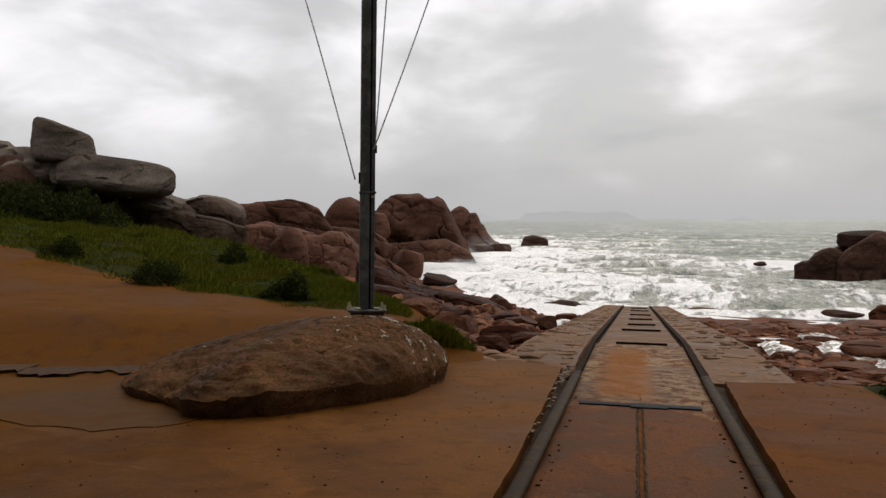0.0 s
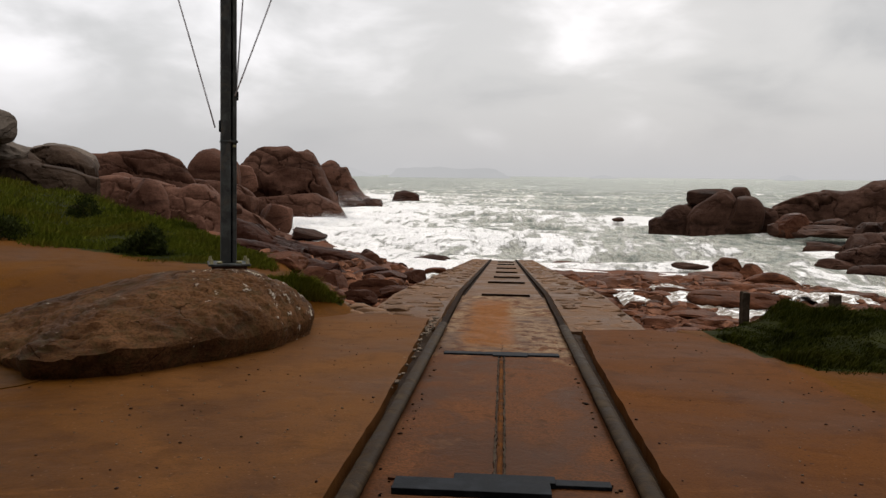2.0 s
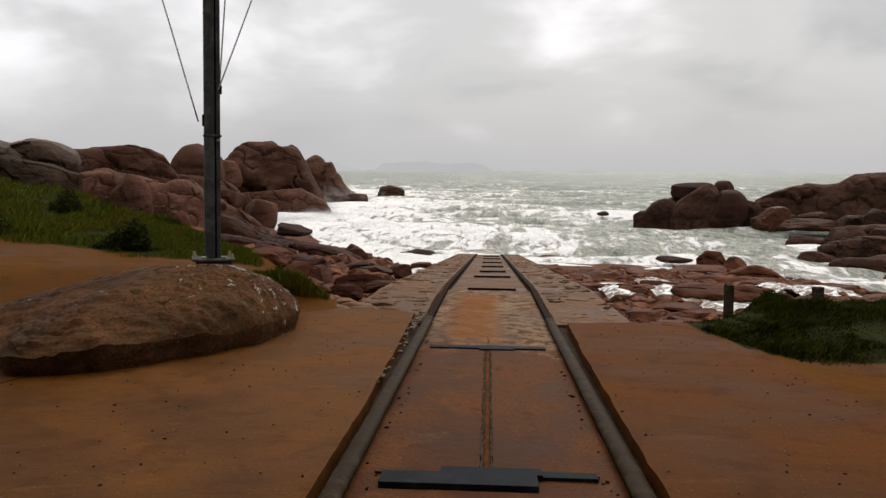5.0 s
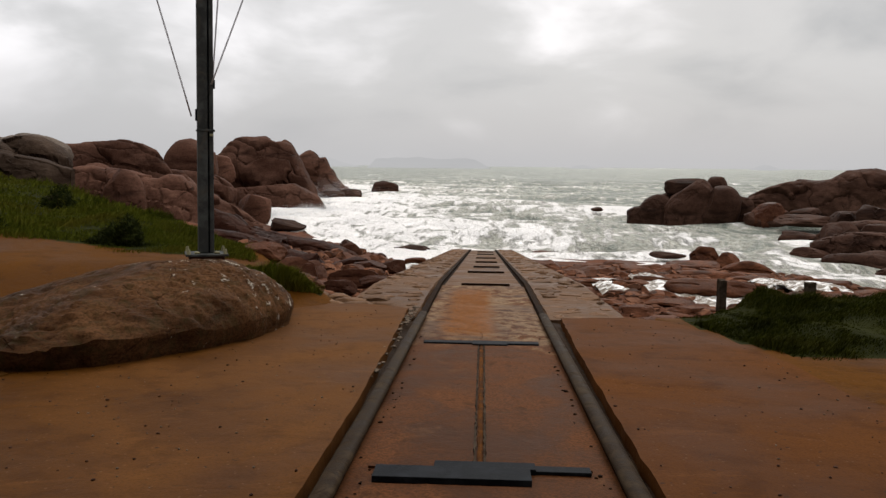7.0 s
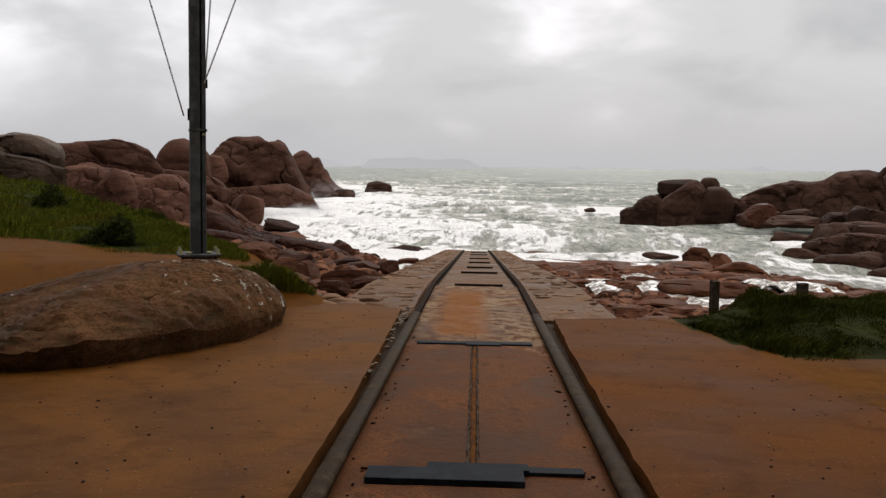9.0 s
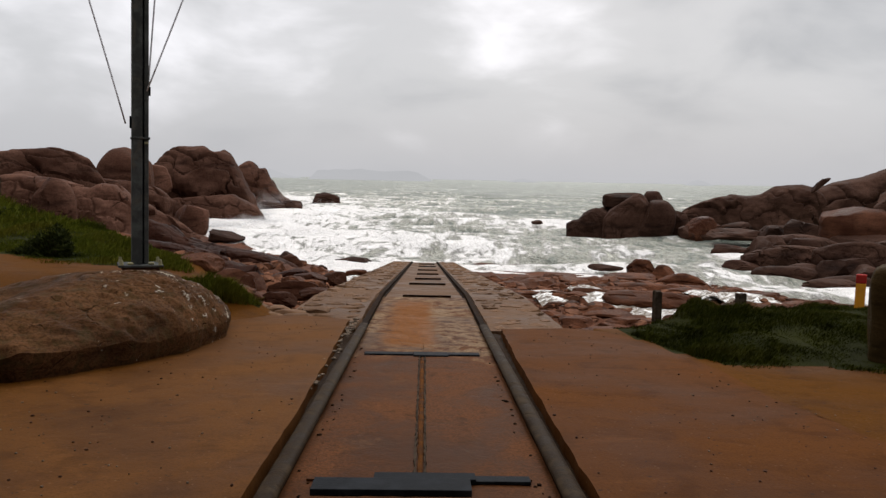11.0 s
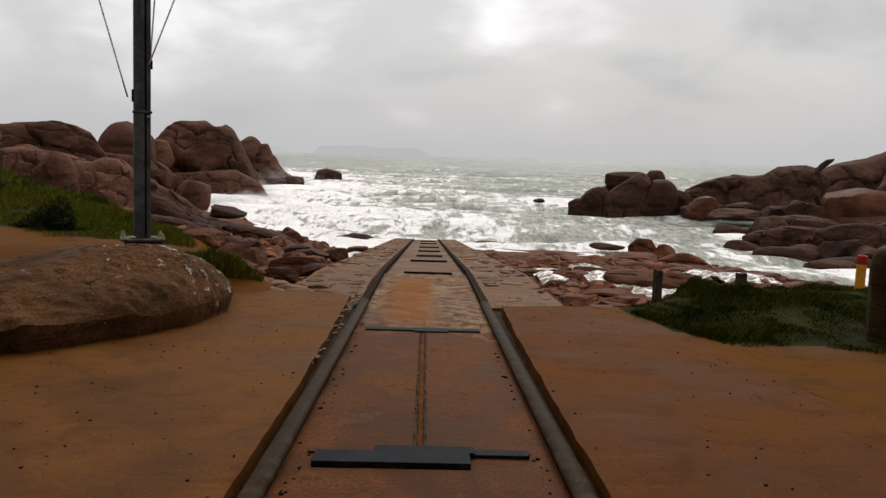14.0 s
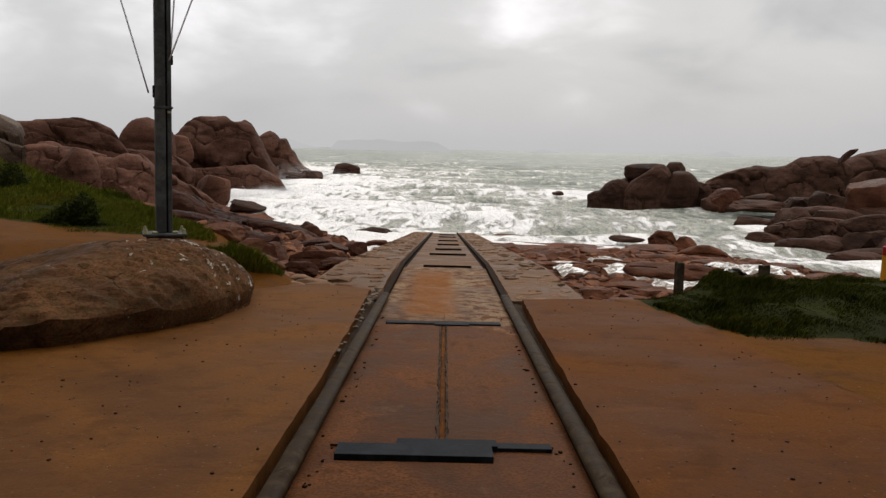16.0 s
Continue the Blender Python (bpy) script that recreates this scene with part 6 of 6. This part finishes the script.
def west_turf(x, y, rng):
    ragged = grass_edge_left(x) + 0.35 * np.sin(x * 2.3) + rng.uniform(-0.25, 0.35, len(x))
    far = np.interp(x, [-60, -30, -14, -7, -4.0, -2.2], [75, 44, 31, 21.5, 16.0, 12.6])
    return (y > ragged) & (y < far) & (np.hypot(x, y) < 46) & (x < -4.2 + 0.25 * np.sin(3 * y)) & (np.hypot(x + 3.9, y - 10.4) > 0.75)


def east_turf(x, y, rng):
    ragged = grass_edge_right(x) + 0.12 * np.sin(x * 5) + rng.uniform(-0.12, 0.2, len(x))
    far = np.interp(x, [2.4, 3.1, 3.7, 4.6, 8, 20], [10.4, 10.7, 11.4, 12.6, 13.6, 12.6])
    return (y > ragged) & (y < far)


blades("turf", turf_points(90000, 31, -11, -2.2, 11, 22, west_turf), 0.11, 0.012, 41, GRASS, "coarse dark green turf on the bank beside the outcrop")
blades("turf", turf_points(12000, 34, -4.0, -2.3, 11.0, 12.8, lambda x, y, r: (np.hypot((x + 3.05) / 0.72, (y - 11.85) / 0.75) < 1.0)),
       0.12, 0.012, 44, GRASS, "thick dark tuft of grass hanging over the shore beside the rock")
blades("turf", turf_points(80000, 32, -42, -8, 13, 46, west_turf), 0.17, 0.032, 42, GRASS, "coarse green turf on the hillside below the boulders")
blades("turf", turf_points(190000, 33, 2.4, 9.0, 6.4, 13.6, east_turf), 0.085, 0.010, 43, DARK_GRASS, "dense dark green turf at the top of the shore")


def bush(x, y, w, h, leaves, seed, label, size=0.07, z=None):
    """A low scrub bush: short branching stems and many small leaves."""
    rng = np.random.RandomState(seed)
    zb = one_land_z(x, y) - 0.06 if z is None else z
    ob = thing("bush", pose(x, y, zb), label, "bush", "scrub bushes")
    for k in range(4):
        a = rng.uniform(0, 6.283)
        part("stem", tube_mesh([(0, 0, 0), (0.15 * w * math.cos(a), 0.15 * w * math.sin(a), 0.4 * h), (0.33 * w * math.cos(a), 0.33 * w * math.sin(a), 0.75 * h)],
                               0.03 * w, 5, 0.008 * w), WOOD, ob)
    d = rng.normal(size=(leaves, 3))
    d /= np.linalg.norm(d, axis=1, keepdims=True)
    d[:, 2] = np.abs(d[:, 2])
    rel = Waves(seed, 3, 3, 1.1)
    r = (0.55 + 0.45 * rng.uniform(0, 1, leaves) ** 0.5) * (1 + 0.22 * rel(d))
    c = d * r[:, None] * np.array([w / 2, w / 2, h])
    u = rng.normal(size=(leaves, 3)) * size * 0.8 + d * size * 0.5
    v = rng.normal(size=(leaves, 3)) * size * 0.3
    verts = np.stack([c - u, c - v * 0.6, c + u, c + v * 0.6], 1).reshape(-1, 3)
    faces = (np.arange(leaves)[:, None] * 4 + np.arange(4)[None]).tolist()
    mesh_object("foliage", verts, faces, SCRUB, ob, smooth=False)
    return ob


for k, (x, y, w, h) in enumerate(((-10.07, 14.35, 1.15, 0.50), (-14.44, 16.7, 1.0, 0.50), (-11.89, 20.80, 0.95, 0.60), (-6.53, 13.6, 0.75, 0.50), (-7.0, 13.9, 0.8, 0.26))):
    bush(x, y, w, h, 3200, 300 + k, "low dark green scrub bush growing in the turf", 0.04)
rng_hill = random.Random(9)
for k in range(30):
    a, d = rng_hill.uniform(-52, -37.0), rng_hill.uniform(37, 46)
    x, y = d * math.sin(radians(a)), d * math.cos(radians(a))
    bush(x, y, rng_hill.uniform(2.0, 3.6), rng_hill.uniform(0.9, 1.6), 2400, 400 + k, "dark wind-clipped scrub on the slope under the boulders", 0.075)


# ---- spray thrown up where the swell meets the rocks ----
def spray(x, y, width, height, count, seed, label, grain=0.5):
    count = int(count * (2 if grain > 0.4 else 1))
    rng = np.random.RandomState(seed)
    f = rng.beta(1.1, 2.4, count)
    lean = 0.35 * width * f
    px = x + rng.normal(size=count) * width * 0.27 * (1.0 - 0.45 * f) + lean * 0.5 + 0.10 * width * np.sin(9 * f + x)
    py = y + rng.normal(size=count) * width * 0.22
    pz = SEA_Z + f * height * (0.65 + 0.35 * np.sin(px * 1.3 + seed) ** 2)
    c = np.stack([px, py, pz], -1)
    s = grain * (0.025 + 0.075 * rng.uniform(0, 1, count) ** 2) * (1.2 - 0.7 * f)
    a, b = rng.normal(size=(count, 3)) * s[:, None], rng.normal(size=(count, 3)) * s[:, None]
    d = rng.normal(size=(count, 3)) * s[:, None]
    verts = np.stack([c + a, c + b, c + d, c - (a + b + d) * 0.6], 1).reshape(-1, 3)
    base = np.arange(count)[:, None] * 4
    faces = np.concatenate([base + np.array([[i, j, k]]) for i, j, k in ((0, 1, 2), (0, 3, 1), (1, 3, 2), (2, 3, 0))]).tolist()
    tagged(mesh_object("sea_spray", verts, faces, FOAM), label, "spray", kind="stuff")


spray(-24.0, 104.0, 7.0, 2.2, 50000, 81, "white surf breaking at the foot of the headland", 0.16)
spray(-26.0, 132.0, 13.0, 4.5, 90000, 85, "fine veil of spray drifting off the headland", 0.10)
spray(-20.0, 88.5, 7.0, 1.5, 40000, 82, "white surf washing round the low spur of the headland", 0.14)
spray(-22.0, 76.0, 8.0, 1.6, 50000, 84, "white surf over the rocks below the outcrop", 0.14)
spray(34.5, 100.0, 5.0, 3.0, 30000, 83, "white spray between the islet and the far shore", 0.14)


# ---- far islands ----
build_island("island", 1500, -228, 14, (0, 17, 19.5, 20.5, 20, 19.5, 19.5, 19, 19, 18.5, 18.5, 18, 18.5, 17, 9, 0), ISLE, "long low flat-topped island dim in painted sea haze", 51)
build_island("island", 1900, -470, -295, (30, 32, 30, 22, 12, 4, 0), ISLE_FAR, "faint headland lost in painted sea haze", 52)
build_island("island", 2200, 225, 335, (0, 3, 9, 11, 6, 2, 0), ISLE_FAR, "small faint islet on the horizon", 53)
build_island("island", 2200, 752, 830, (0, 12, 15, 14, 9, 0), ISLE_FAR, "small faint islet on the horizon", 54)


# ---- stones set in the slip ----
def stone_meshes(count):
    """Rough flat stones with five to eight uneven sides, about a metre across and high before they are scaled."""
    out = []
    for k in range(count):
        rng = random.Random(70 + k)
        n = rng.randint(5, 8)
        angles = [(i + rng.uniform(-0.3, 0.3)) * 2 * math.pi / n for i in range(n)]
        radii = [rng.uniform(0.44, 0.60) for _ in range(n)]
        verts, faces = [], []
        for f, z in ((1.0, -0.5), (1.0, 0.12), (0.84, 0.44)):
            verts += [(f * r * math.cos(a), f * r * math.sin(a), z + (rng.uniform(-0.12, 0.12) if z > 0 else 0)) for a, r in zip(angles, radii)]
        verts.append((rng.uniform(-0.1, 0.1), rng.uniform(-0.1, 0.1), 0.5 + rng.uniform(-0.05, 0.12)))
        for q in (0, n):
            faces += [(q + i, q + (i + 1) % n, q + n + (i + 1) % n, q + n + i) for i in range(n)]
        faces += [(2 * n + i, 2 * n + (i + 1) % n, 3 * n) for i in range(n)]
        me = bpy.data.meshes.new("paving_stone")
        me.from_pydata(verts, [], faces)
        me.update()
        me.materials.append(STONE)
        out.append(me)
    return out


def pave_slip():
    rng = random.Random(77)
    shapes = stone_meshes(14)
    rest_v, rest_f, made = [], [], 0
    rows = []
    for side in (-1, 1):
        inner, outer = 0.97, 2.06 if side < 0 else 1.96
        y = 10.9 if side < 0 else 10.35
        while y < SLIP_END - 0.5:
            length = rng.uniform(0.20, 0.44) * (1 + y * 0.012)
            x = inner
            while x < outer - 0.12:
                w = min(rng.uniform(0.18, 0.55), outer - x)
                rows.append((y + length / 2 + rng.uniform(-0.14, 0.14), side * (x + w / 2), w, length))
                x += w
            y += length
    rows.sort()
    for y, x, w, length in rows:
        z = float(plane_z(y)) - 0.105 + rng.uniform(-0.030, 0.022)
        turn = rng.choice((0, 90, 180, 270)) + rng.uniform(-16, 16)
        me = rng.choice(shapes)
        tilt = -2.86 if y < BEND else -5.4
        m = pose(x, y, z, tilt + rng.uniform(-3, 3), rng.uniform(-3, 3), 0) @ Matrix.Diagonal((w * rng.uniform(0.85, 1.1), length * rng.uniform(0.85, 1.1), 0.12, 1)) @ pose(0, 0, 0, 0, 0, turn)
        if made < 300:
            ob = new("paving_stone", me)
            ob.matrix_basis = m
            ob.parent = slipway
            made += 1
        else:
            k = len(rest_v)
            rest_v += [tuple(m @ v.co) for v in me.vertices]
            rest_f += [tuple(k + i for i in p.vertices) for p in me.polygons]
    ob = mesh_object("far_paving", rest_v, rest_f, STONE, slipway)
    ob["kind"] = "stuff"


pave_slip()
